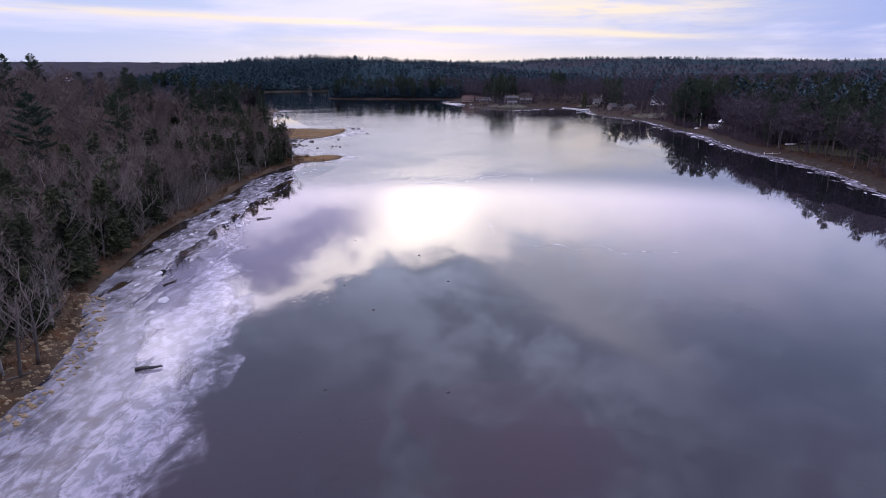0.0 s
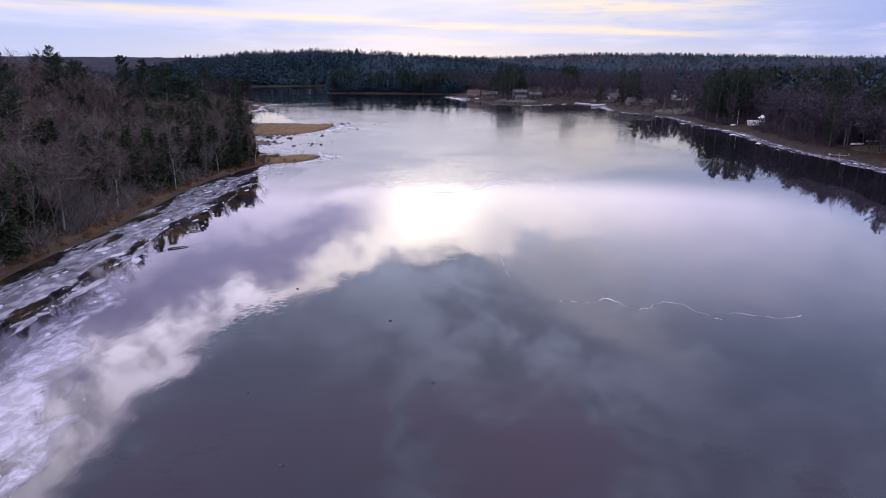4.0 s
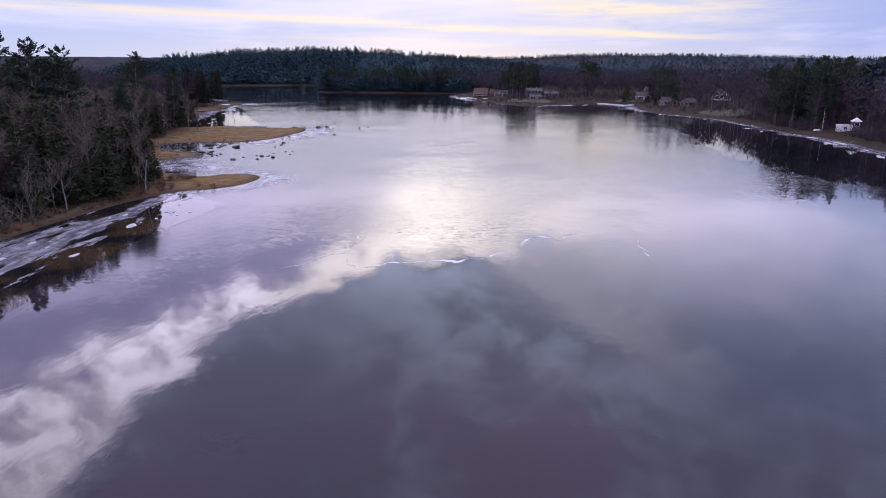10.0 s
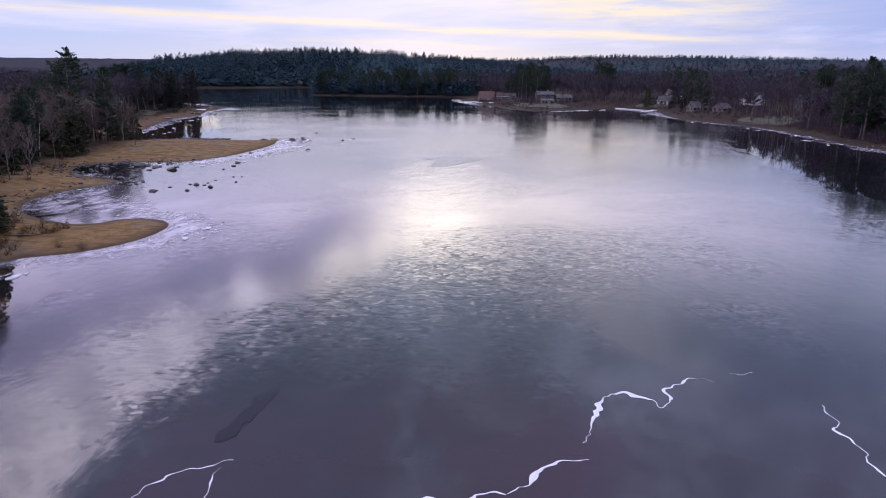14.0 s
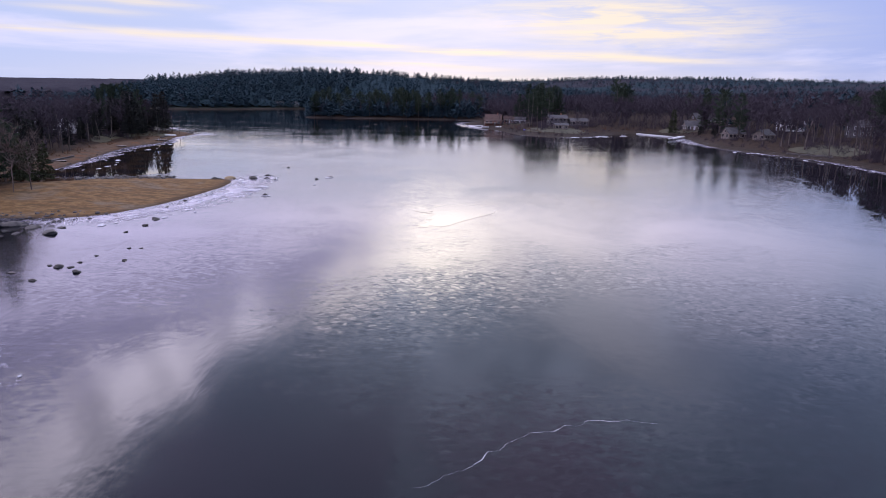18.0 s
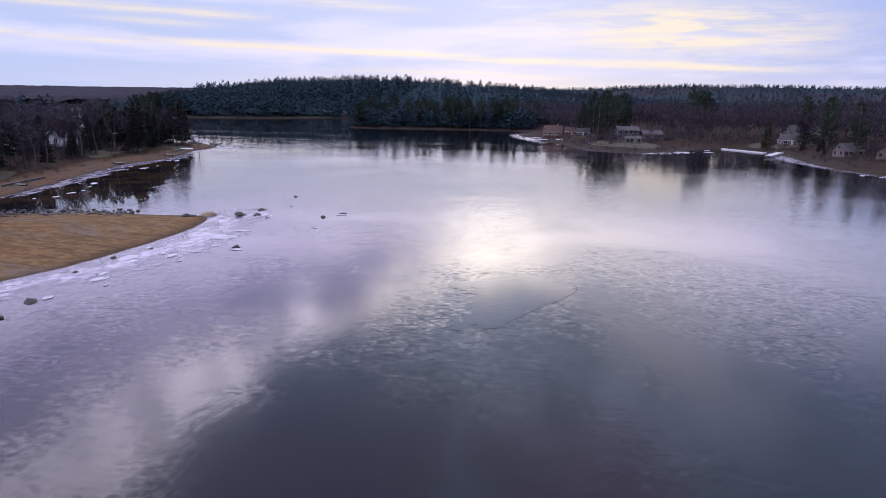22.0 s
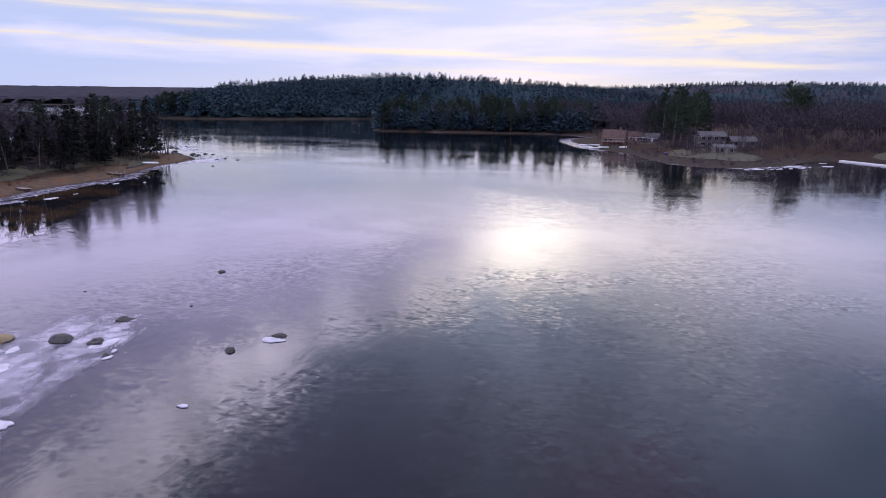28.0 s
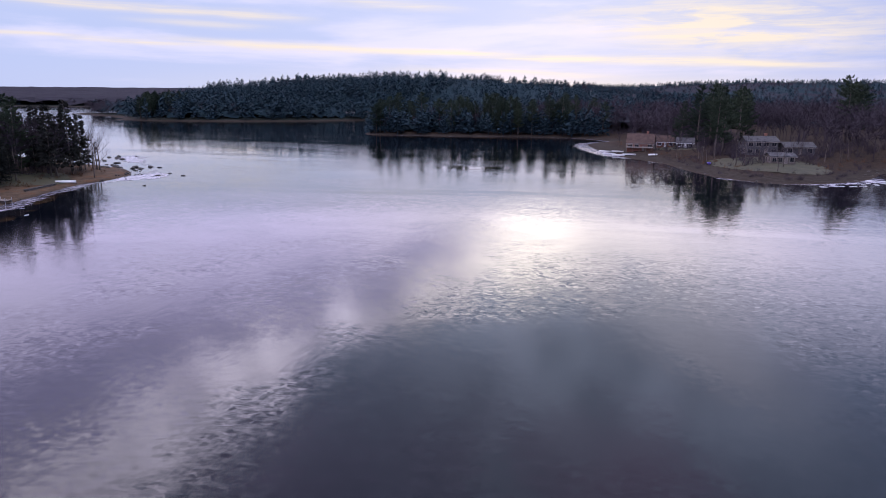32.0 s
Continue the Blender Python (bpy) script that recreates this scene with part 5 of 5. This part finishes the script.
stuff_mesh("sapling_thicket", dim, brush, M["mauve_twig"], "dark mauve thicket of saplings below the houses", "undergrowth", 18)
stuff_mesh("understorey", mid, brush, M["twig"], "grey tangle of saplings under the trees", "undergrowth", 8)


# ---- fallen wood ----
def log(x, y, turn, length, r0, mat="dark_wood", label="weathered grey log lying on the ice", z=None, group="drift logs"):
    g = Geo()
    rr = random.Random(int(x * 7 + y))
    pts = [Vector((t * length, rr.uniform(-1, 1) * 0.05 * length, rr.uniform(0, 0.4) * r0)) for t in (-0.5, -0.2, 0.15, 0.5)]
    g.tube(pts, [r0, r0 * 0.9, r0 * 0.7, r0 * 0.3], 7)
    for k in range(3):
        p = pts[1].lerp(pts[3], rr.random())
        g.spike(p, p + Vector((rr.uniform(0.3, 0.8), rr.uniform(-0.8, 0.8), rr.uniform(0.1, 0.6))) * length * 0.16, r0 * 0.3)
    ob = new("drift_log", g.mesh("drift_log", M[mat], True))
    ob.matrix_basis = Matrix.Translation((x, y, (max(ground_z(x, y), 0) if z is None else z) + r0 * 0.7)) @ pose(0, 0, 0, 0, 0, turn)
    return tagged(ob, label, "log", group)


log(-28.7, 68.4, 15, 2.6, 0.22, "wet_stone")
for x, y, a, n in ((-37.5, 97, 70, 3), (-35, 140, 40, 3), (-36.5, 150, 20, 2.2), (-46, 196, 80, 6), (-49.5, 160, 75, 7), (-50.5, 120, 100, 5), (-47, 235, 10, 5), (-52, 250, 30, 4), (-40.3, 66, 60, 4)):
    log(x, y, a, n, 0.12, "bark", "fallen branch with twigs at the water's edge")


# ---- houses ----
def gable(g, w, d, h, rise, m=None):
    """House body with two gable ends, ridge along x."""
    k = len(g.v)
    pts = [(-w / 2, -d / 2, -1.0), (w / 2, -d / 2, -1.0), (w / 2, d / 2, -1.0), (-w / 2, d / 2, -1.0), (-w / 2, -d / 2, h), (w / 2, -d / 2, h), (w / 2, d / 2, h), (-w / 2, d / 2, h), (-w / 2, 0, h + rise), (w / 2, 0, h + rise)]
    g.v += [tuple(m @ Vector(p)) if m else p for p in pts]
    g.f += [tuple(k + i for i in q) for q in ((3, 2, 1, 0), (0, 1, 5, 4), (2, 3, 7, 6), (1, 2, 6, 9, 5), (3, 0, 4, 8, 7), (4, 5, 9, 8), (6, 7, 8, 9))]


def roof_slab(w, d, h, rise, side, over=0.5, thick=0.18):
    """One slope of a gable roof."""
    g = Geo()
    e = d / 2 + over
    drop = rise * over / (d / 2)
    a = [Vector((-w / 2 - over, side * e, h - drop)), Vector((w / 2 + over, side * e, h - drop)), Vector((w / 2 + over, 0, h + rise)), Vector((-w / 2 - over, 0, h + rise))]
    up = Vector((0, 0, thick))
    g.v = [tuple(p + Vector((0, 0, 0.02))) for p in a] + [tuple(p + up) for p in a]
    g.f = [(3, 2, 1, 0), (4, 5, 6, 7), (0, 1, 5, 4), (1, 2, 6, 5), (2, 3, 7, 6), (3, 0, 4, 7)]
    return g


def window(parent, x, y, z, w, h, turn, trim):
    """A window on a wall: frame with a pane set in it."""
    m = Matrix.Translation((x, y, z)) @ pose(0, 0, 0, 0, 0, turn)
    g = Geo()
    t = 0.12
    for q in ((-w / 2 - t, w / 2 + t, h / 2, h / 2 + t), (-w / 2 - t, w / 2 + t, -h / 2 - t, -h / 2), (-w / 2 - t, -w / 2, -h / 2, h / 2), (w / 2, w / 2 + t, -h / 2, h / 2), (-0.03, 0.03, -h / 2, h / 2)):
        g.box(q[0], q[1], -0.08, 0.02, q[2], q[3], m)
    f = part("window", g, trim, parent)
    p = Geo()
    p.box(-w / 2, w / 2, -0.035, 0.01, -h / 2, h / 2, m)
    part("pane", p, M["pane"], f, "dark reflecting glass")


def house(name, x, y, turn, w, d, h, rise, wall, roof, label, storeys=1, cols=3, trim="white_paint", chimney=True, porch=False, dormer=False):
    top = new(name)
    tagged(top, label, "house", "houses by the lake")
    top.matrix_basis = Matrix.Translation((x, y, ground_z(x, y) - 0.1)) @ pose(0, 0, 0, 0, 0, turn)
    g = Geo()
    gable(g, w, d, h, rise)
    part("wall", g, M[wall], top)
    for s in (-1, 1):
        part("roof", roof_slab(w, d, h, rise, s), M[roof], top)
    if chimney:
        c = Geo()
        c.box(w * 0.2, w * 0.2 + 0.8, 0.2, 0.9, h, h + rise + 1.0)
        c.box(w * 0.2 - 0.08, w * 0.2 + 0.88, 0.12, 0.98, h + rise + 1.0, h + rise + 1.15)
        part("chimney", c, M["brick"], top)
    sh = h / storeys
    for s in range(storeys):
        z = sh * (s + 0.55)
        for k in range(cols):
            px = -w / 2 + w * (k + 0.5) / cols
            if s == 0 and k == cols // 2:
                dr = Geo()
                dr.box(px - 0.5, px + 0.5, -d / 2 - 0.06, -d / 2 + 0.02, 0.1, 2.15)
                part("door", dr, M[trim], top)
                continue
            window(top, px, -d / 2, z, min(1.5, w / cols * 0.6), min(1.4, sh * 0.5), 0, M[trim])
        for k in (-0.25, 0.25):
            window(top, -w / 2, k * d, z, 1.1, min(1.3, sh * 0.5), -90, M[trim])
            window(top, w / 2, k * d, z, 1.1, min(1.3, sh * 0.5), 90, M[trim])
    if rise > 2.2:
        window(top, -w / 2, 0, h + rise * 0.35, 0.9, 1.1, -90, M[trim])
        window(top, w / 2, 0, h + rise * 0.35, 0.9, 1.1, 90, M[trim])
    for s in (-1, 1):
        b = Geo()
        b.box(-w / 2 - 0.5, w / 2 + 0.5, s * (d / 2 + 0.5) - 0.04, s * (d / 2 + 0.5) + 0.04, h - rise * 0.5 / (d / 2) - 0.18, h - rise * 0.5 / (d / 2) + 0.04)
        part("fascia", b, M[trim], top)
    if porch:
        dk = Geo()
        dk.box(-w / 2, w / 2, -d / 2 - 3.0, -d / 2 - 0.03, h * 0.5 - 0.25, h * 0.5)
        deck = part("deck", dk, M["plank"], top)
        for k in range(5):
            ps = Geo()
            px = -w / 2 + 0.1 + (w - 0.2) * k / 4
            ps.box(px - 0.07, px + 0.07, -d / 2 - 2.95, -d / 2 - 2.8, -1, h * 0.5 + 1.0)
            part("post", ps, M["plank"], deck)
        rl = Geo()
        rl.box(-w / 2, w / 2, -d / 2 - 2.97, -d / 2 - 2.88, h * 0.5 + 0.92, h * 0.5 + 1.0)
        rl.box(-w / 2, w / 2, -d / 2 - 2.97, -d / 2 - 2.88, h * 0.5 + 0.4, h * 0.5 + 0.46)
        part("railing", rl, M["plank"], deck)
    return top


house("cottage", 28, 643, -12, 10, 7, 3.4, 3.2, "red_wall", "brown_roof", "red-brown wooden cottage with a steep gable roof", 1, 4, trim="plank", porch=True)
house("cottage", 38.5, 650, -5, 6.5, 5, 2.6, 2.0, "red_wall", "brown_roof", "small red-brown cottage beside the larger one", 1, 3, chimney=False)
house("shed", 44.5, 640, -8, 6, 4.5, 2.3, 1.6, "grey_wall", "roof", "low pale grey shed near the shore", 1, 3, chimney=False)
house("lake_house", 63.5, 611, 6, 10.5, 7.5, 4.6, 1.5, "grey_wall", "roof", "two-storey grey house with a shallow roof", 2, 4, trim="plank")
house("annexe", 61.0, 579, 6, 7, 4.5, 2.4, 0.8, "tan_wall", "roof", "low pale annexe below the grey house", 1, 4, trim="plank", chimney=False)
house("garage", 76, 611, 6, 10, 6.5, 2.8, 1.4, "grey_wall", "roof", "grey garage behind the house", 1, 3, trim="plank", chimney=False)
house("cape_house", 146, 607, 20, 10, 8, 3.4, 3.6, "tan_wall", "roof", "tan house with a steep gable above a green lawn", 1, 3)
house("cape_house", 157, 603, 110, 9, 7, 3.4, 3.4, "tan_wall", "roof", "second tan house with dark windows", 1, 3)
house("cape_house", 131, 520, 15, 8, 6, 2.6, 2.3, "tan_wall", "roof", "tan cottage with weathered trim facing the lake", 1, 4, trim="plank")
house("boathouse", 137, 502, 40, 8, 5.5, 2.3, 1.9, "tan_wall", "roof", "tan boathouse with a dark roof at the water", 1, 4, trim="plank", chimney=False)
house("long_house", 184, 502, 12, 22, 8, 4.8, 2.0, "grey_wall", "roof", "long grey house behind tall trunks", 2, 7)
house("cape_house", 179, 566, 10, 11, 8, 4, 3.2, "white_paint", "frosted_roof", "white house in the woods with a frosted roof", 1, 4)
house("cottage", 134, 583, 0, 9, 6, 2.8, 2.2, "tan_wall", "roof", "small tan cottage behind the dock", 1, 3, chimney=False)
house("cottage", 152, 252, 60, 10, 7, 4.0, 2.4, "grey_wall", "roof", "grey cottage hidden behind pines", 1, 3)
house("lake_house", 136, 190, 75, 12, 8, 5, 2.4, "white_paint", "roof", "white house above a lawn on the east bank", 2, 4)
for x, y, a, wl in ((-196, 1062, 0, "white_paint"), (-176, 1068, 10, "tan_wall"), (-212, 1052, -12, "white_paint"), (-420, 1020, 10, "grey_wall")):
    house("far_house", x, y, a, 9, 7, 3.4, 2.2, wl, "roof", "pale house at the far end of the lake", 1, 4, chimney=False)
for x, y, a, wl in ((-150, 470, -60, "white_paint"), (-146, 432, -70, "tan_wall"), (-152, 400, -65, "white_paint"), (-160, 505, -50, "grey_wall")):
    house("cottage", x, y, a, 11, 8, 3.6, 2.6, wl, "roof", "pale cottage half hidden in leafless woods", 1, 4)
house("far_house", -930, 1775, 10, 16, 12, 9, 4, "white_paint", "roof", "small white house on the distant shore", 2, 4, chimney=False)


def gazebo(x, y, turn):
    """White boat shed with a small roofed lookout at its end."""
    top = new("lookout_hut")
    tagged(top, "white boat shed with a small pointed lookout tower", "hut")
    top.matrix_basis = Matrix.Translation((x, y, ground_z(x, y) - 0.1)) @ pose(0, 0, 0, 0, 0, turn)
    g = Geo()
    g.box(-3.4, 1.0, -1.5, 1.5, -0.6, 1.9)
    g.box(-3.55, 1.1, -1.6, 1.6, 1.9, 2.05)
    part("shed", g, M["white_paint"], top)
    t = Geo()
    t.box(1.1, 3.5, -1.2, 1.2, -0.6, 3.3)
    tower = part("tower", t, M["grey_wall"], top)
    c = Geo()
    c.v = [(0.8, -1.5, 3.3), (3.8, -1.5, 3.3), (3.8, 1.5, 3.3), (0.8, 1.5, 3.3), (2.3, 0, 4.6), (0.8, -1.5, 3.2), (3.8, -1.5, 3.2), (3.8, 1.5, 3.2), (0.8, 1.5, 3.2)]
    c.f = [(0, 1, 4), (1, 2, 4), (2, 3, 4), (3, 0, 4), (5, 8, 7, 6), (0, 5, 6, 1), (1, 6, 7, 2), (2, 7, 8, 3), (3, 8, 5, 0)]
    part("roof", c, M["white_paint"], top, "white pyramid roof")
    window(top, 2.3, -1.2, 2.3, 1.3, 1.0, 0, M["white_paint"])
    window(top, -1.2, -1.5, 1.1, 0.8, 0.7, 0, M["white_paint"])


gazebo(140, 351, -15)


# ---- docks and boats ----
def dock(name, x, y, turn, n, w, z, label, mat="plank", legs=True):
    """A dock of single boards on posts."""
    top = new(name)
    tagged(top, label, "dock", "docks")
    top.matrix_basis = Matrix.Translation((x, y, z)) @ pose(0, 0, 0, 0, 0, turn)
    b = Geo()
    b.box(-w / 2, w / 2, -0.15, 0.15, -0.02, 0.02)
    me = b.mesh("board", M[mat])
    for i in range(n):
        o = part("board", me, None, top)
        o.location = (0, i * 0.32, 0.06 + 0.006 * ((i * 7) % 3))
    s = Geo()
    for q in (-w / 2 + 0.1, w / 2 - 0.1):
        s.box(q - 0.06, q + 0.06, -0.1, n * 0.32 - 0.2, -0.34, 0.035)
    part("beam", s, M["white_paint" if mat == "white_paint" else "dark_wood"], top)
    if legs:
        p = Geo()
        p.tube([Vector((0, 0, -1.6)), Vector((0, 0, 0.55))], [0.06, 0.06], 6)
        pm = p.mesh("post", M["metal"])
        for i in range(0, n, 8):
            for q in (-w / 2 - 0.07, w / 2 + 0.07):
                o = part("post", pm, None, top)
                o.location = (q, i * 0.32, 0)


dock("dock", 119, 553, 149, 76, 2.4, 0.9, "long white dock frozen into the ice", "white_paint")
dock("dock", 115, 559, 23.7, 84, 2.0, 0.35, "low white dock lying along the icy shore", "white_paint", False)
for x, y, a in ((17, 634, 60), (21, 640, 70), (20, 626, 85), (24, 627, 95), (16, 645, 50)):
    dock("dock_section", x, y, a, 15, 1.6, ground_z(x, y) + 0.35, "pale dock section stacked on the shore", "white_paint", False)
dock("dock", 126, 250, 70, 26, 1.5, 0.55, "grey wooden dock along the bank")
dock("dock", -112, 474, 85, 14, 1.4, 0.65, "low wooden dock on the sandy beach", "plank")
dock("dock", -104, 388, 80, 16, 1.4, 0.6, "wooden dock drawn up on the beach", "plank", False)
dock("dock", -113, 442, 70, 12, 1.2, 0.6, "narrow wooden dock on the beach", "plank", False)


def rowboat(x, y, turn, mat, label, flip=False, length=4.2):
    top = new("rowboat")
    tagged(top, label, "boat")
    g = Geo()
    n = 9
    for i in range(n):
        t = i / (n - 1)
        b = 0.72 * math.sin(math.pi * (0.12 + 0.80 * t)) ** 0.6 if t < 0.98 else 0.05
        for k in range(7):
            a = math.pi * k / 6
            g.v.append(((t - 0.5) * length, -math.cos(a) * b, 0.55 - math.sin(a) * 0.55 + 0.12 * abs(t - 0.4)))
    for i in range(n - 1):
        for k in range(6):
            q = i * 7 + k
            g.f.append((q, q + 1, q + 8, q + 7))
    g.f.append(tuple(range(6, -1, -1)))
    hull = part("hull", g, M[mat], top, smooth=True)
    sol = hull.modifiers.new("thick", "SOLIDIFY")
    sol.thickness = 0.05
    for k in (-0.22, 0.12):
        s = Geo()
        s.box(k * length - 0.13, k * length + 0.13, -0.62, 0.62, 0.36, 0.41)
        part("seat", s, M["plank"], top)
    top.matrix_basis = Matrix.Translation((x, y, ground_z(x, y) + (0.62 if flip else 0.02))) @ pose(0, 0, 0, 180 if flip else 0, 0, turn)


rowboat(-122.5, 504, 20, "white_paint", "white rowboat lying upturned on the beach", True, 4.6)
rowboat(42.3, 587, 80, "violet", "small violet boat on the lawn", False, 3.4)
rowboat(30, 622, 30, "white_paint", "white rowboat on the cottage shore", True, 4.0)
rowboat(136, 268, 15, "white_paint", "white boat laid up under the pines", True, 5)
rowboat(143, 271, 5, "white_paint", "second white boat laid up under the pines", True, 5)
rowboat(133, 357, 30, "white_paint", "white boat beside the boat shed", True, 4)


def flagpole(x, y, h):
    g = Geo()
    g.tube([Vector((0, 0, -0.3)), Vector((0, 0, h))], [0.06, 0.03], 8)
    top = new("flagpole")
    tagged(top, "slender white flagpole without a flag", "flagpole")
    top.matrix_basis = Matrix.Translation((x, y, ground_z(x, y)))
    part("pole", g, M["white_paint"], top)
    k = Geo()
    k.tube([Vector((0, 0, h)), Vector((0, 0, h + 0.12)), Vector((0, 0, h + 0.2))], [0.05, 0.10, 0.03], 8)
    part("finial", k, M["metal"], top)


flagpole(134, 356, 7.5)


def stone_wall(x0, y0, x1, y1, label):
    """A low retaining wall of single stones."""
    top = new("retaining_wall")
    tagged(top, label, "wall", "retaining walls")
    n = int(math.hypot(x1 - x0, y1 - y0) / 0.6)
    rr = random.Random(int(x0 * 3 + y0))
    for i in range(n):
        t = i / n
        x, y = x0 + (x1 - x0) * t, y0 + (y1 - y0) * t
        for lay in range(2):
            o = part("stone", rr.choice(GREY_BOULDERS), None, top)
            o.matrix_basis = Matrix.Translation((x, y, ground_z(x, y) + 0.05 + lay * 0.28)) @ pose(0, 0, 0, 0, 0, rr.uniform(0, 360)) @ Matrix.Diagonal((0.36, 0.3, 0.28, 1))


stone_wall(-106, 384, -109, 402, "low stone retaining wall at the lawn's edge")
stone_wall(-120, 488, -122, 500, "low dark wall along the beach lawn")
stone_wall(124, 452, 131, 434, "low stone wall below the brown lawn")


# ---- lawns ----
def lawn(name, outline, label):
    """Turf laid a little above the ground it follows."""
    poly = rounded(np.array(outline, float), 2)
    xs = np.arange(poly[:, 0].min(), poly[:, 0].max(), 0.9)
    ys = np.arange(poly[:, 1].min(), poly[:, 1].max(), 0.9)
    X, Y = np.meshgrid(xs, ys)
    odd, _ = inside(poly, X.ravel(), Y.ravel())
    idx = np.arange(X.size).reshape(X.shape)
    quads = np.stack([idx[:-1, :-1], idx[:-1, 1:], idx[1:, 1:], idx[1:, :-1]], -1).reshape(-1, 4)
    quads = quads[odd[quads].all(1)]
    used, inv = np.unique(quads.ravel(), return_inverse=True)
    x, y = X.ravel()[used], Y.ravel()[used]
    z = height(x, y) + 0.10
    me = bpy.data.meshes.new(name)
    me.from_pydata(np.stack([x, y, z], 1).tolist(), [], inv.reshape(-1, 4).tolist())
    me.materials.append(M["grass"])
    tagged(new(name, me), label, "lawn", kind="structure")


lawn("lawn", [(125, 455), (130, 466), (150, 470), (158, 462), (148, 452), (150, 440), (136, 432), (131, 440)], "brown and green winter lawn under tall trunks")
lawn("lawn", [(40, 590), (46, 566), (56, 556), (72, 562), (76, 585), (60, 598), (48, 602)], "worn winter lawn before the grey house")
lawn("lawn", [(113, 584), (122, 566), (150, 580), (150, 600), (125, 600)], "green lawn sloping to the white dock")
lawn("lawn", [(126, 262), (134, 236), (140, 215), (128, 200), (125, 180), (150, 190), (152, 250), (140, 268)], "green winter lawn above the east bank")
lawn("lawn", [(-120, 500), (-126, 494), (-128, 470), (-122, 446), (-132, 450), (-140, 480), (-138, 512), (-128, 516)], "green lawn behind the sandy beach")
lawn("lawn", [(-108, 380), (-114, 400), (-122, 410), (-126, 390), (-116, 372)], "small green lawn above the beach")
lawn("lawn", [(28, 655), (36, 632), (50, 628), (54, 645), (40, 656)], "worn grass round the red cottage")

# single dark cypress by the dock
g = spruce_geo(91, 13.0, 0.17)
cy = tree_thing("cypress_tree", g, (M["bark"], M["spruce"]), "single dark conical evergreen beside the white dock", "tree", "")
cy.matrix_basis = Matrix.Translation((119.5, 571, ground_z(119.5, 571)))


# ---- loose ice ----
def floe_mesh(seed):
    rr = random.Random(seed)
    g = Geo()
    n = 13
    rad = [rr.uniform(0.7, 1.1) for _ in range(n)]
    for z, s in ((0.0, 1.0), (0.05, 0.96)):
        for i in range(n):
            a = 2 * math.pi * i / n
            g.v.append((math.cos(a) * rad[i] * s, math.sin(a) * rad[i] * s, z))
    g.f = [tuple(range(n, 2 * n)), tuple(range(n - 1, -1, -1))] + [(i, (i + 1) % n, n + (i + 1) % n, n + i) for i in range(n)]
    return g.mesh("ice_floe", M["floe"])


FLOES = [floe_mesh(i) for i in range(6)]


def floes(n, area, seed, dmin, dmax, ws, label, group, stretch=1.8, turn=90):
    for x, y, w in shore_spots(n, area, seed, dmin, dmax, ws):
        rr = random.Random(int(x * 100 + y * 7))
        ob = new("ice_floe", rr.choice(FLOES))
        ob.matrix_basis = Matrix.Translation((x, y, 0.014)) @ pose(0, 0, 0, 0, 0, turn + rr.uniform(-25, 25)) @ Matrix.Diagonal((w * stretch, w, 1, 1))
        tagged(ob, label, "ice floe", group)


floes(60, (-50, -33, 84, 232), 51, -14, -2, (0.15, 0.75), "white ice floe frozen off the wooded bank", "floes off the west bank", 2.2)
floes(26, (-50, -34, 300, 366), 52, -11, -2, (0.25, 1.1), "rounded white ice floe beside the sand bar", "floes off the sand bar")
floes(16, (-46, -26, 230, 252), 53, -9, -1.5, (0.15, 0.7), "white ice floe off the first sand bar", "floes off the sand bar")
floes(30, (58, 84, 538, 560), 54, -7, -0.5, (0.4, 1.3), "tilted white ice slab off the cottage point", "floes off the point", 1.4, 0)
floes(40, (96, 132, 160, 470), 55, -9, -0.5, (0.3, 1.2), "pale ice floe along the east bank", "floes off the east bank", 2.6)
floes(16, (-112, -80, 366, 470), 56, -12, -3, (0.2, 0.8), "white ice floe in the dark inlet", "floes in the inlet", 2.4)
for x, y, w in ((-27.5, 351.5, 0.45), (90.5, 558.3, 2.0), (94, 572, 1.5), (-26.6, 364.6, 1.1), (-33.5, 334, 1.0), (-39, 341, 1.4), (-37.5, 347, 1.2)):
    ob = new("ice_floe", FLOES[int(abs(x)) % 6])
    ob.matrix_basis = Matrix.Translation((x, y, 0.015)) @ Matrix.Diagonal((w, w * 0.6, 1.2, 1))
    tagged(ob, "single white ice floe on the still lake", "ice floe", "floes on the lake")
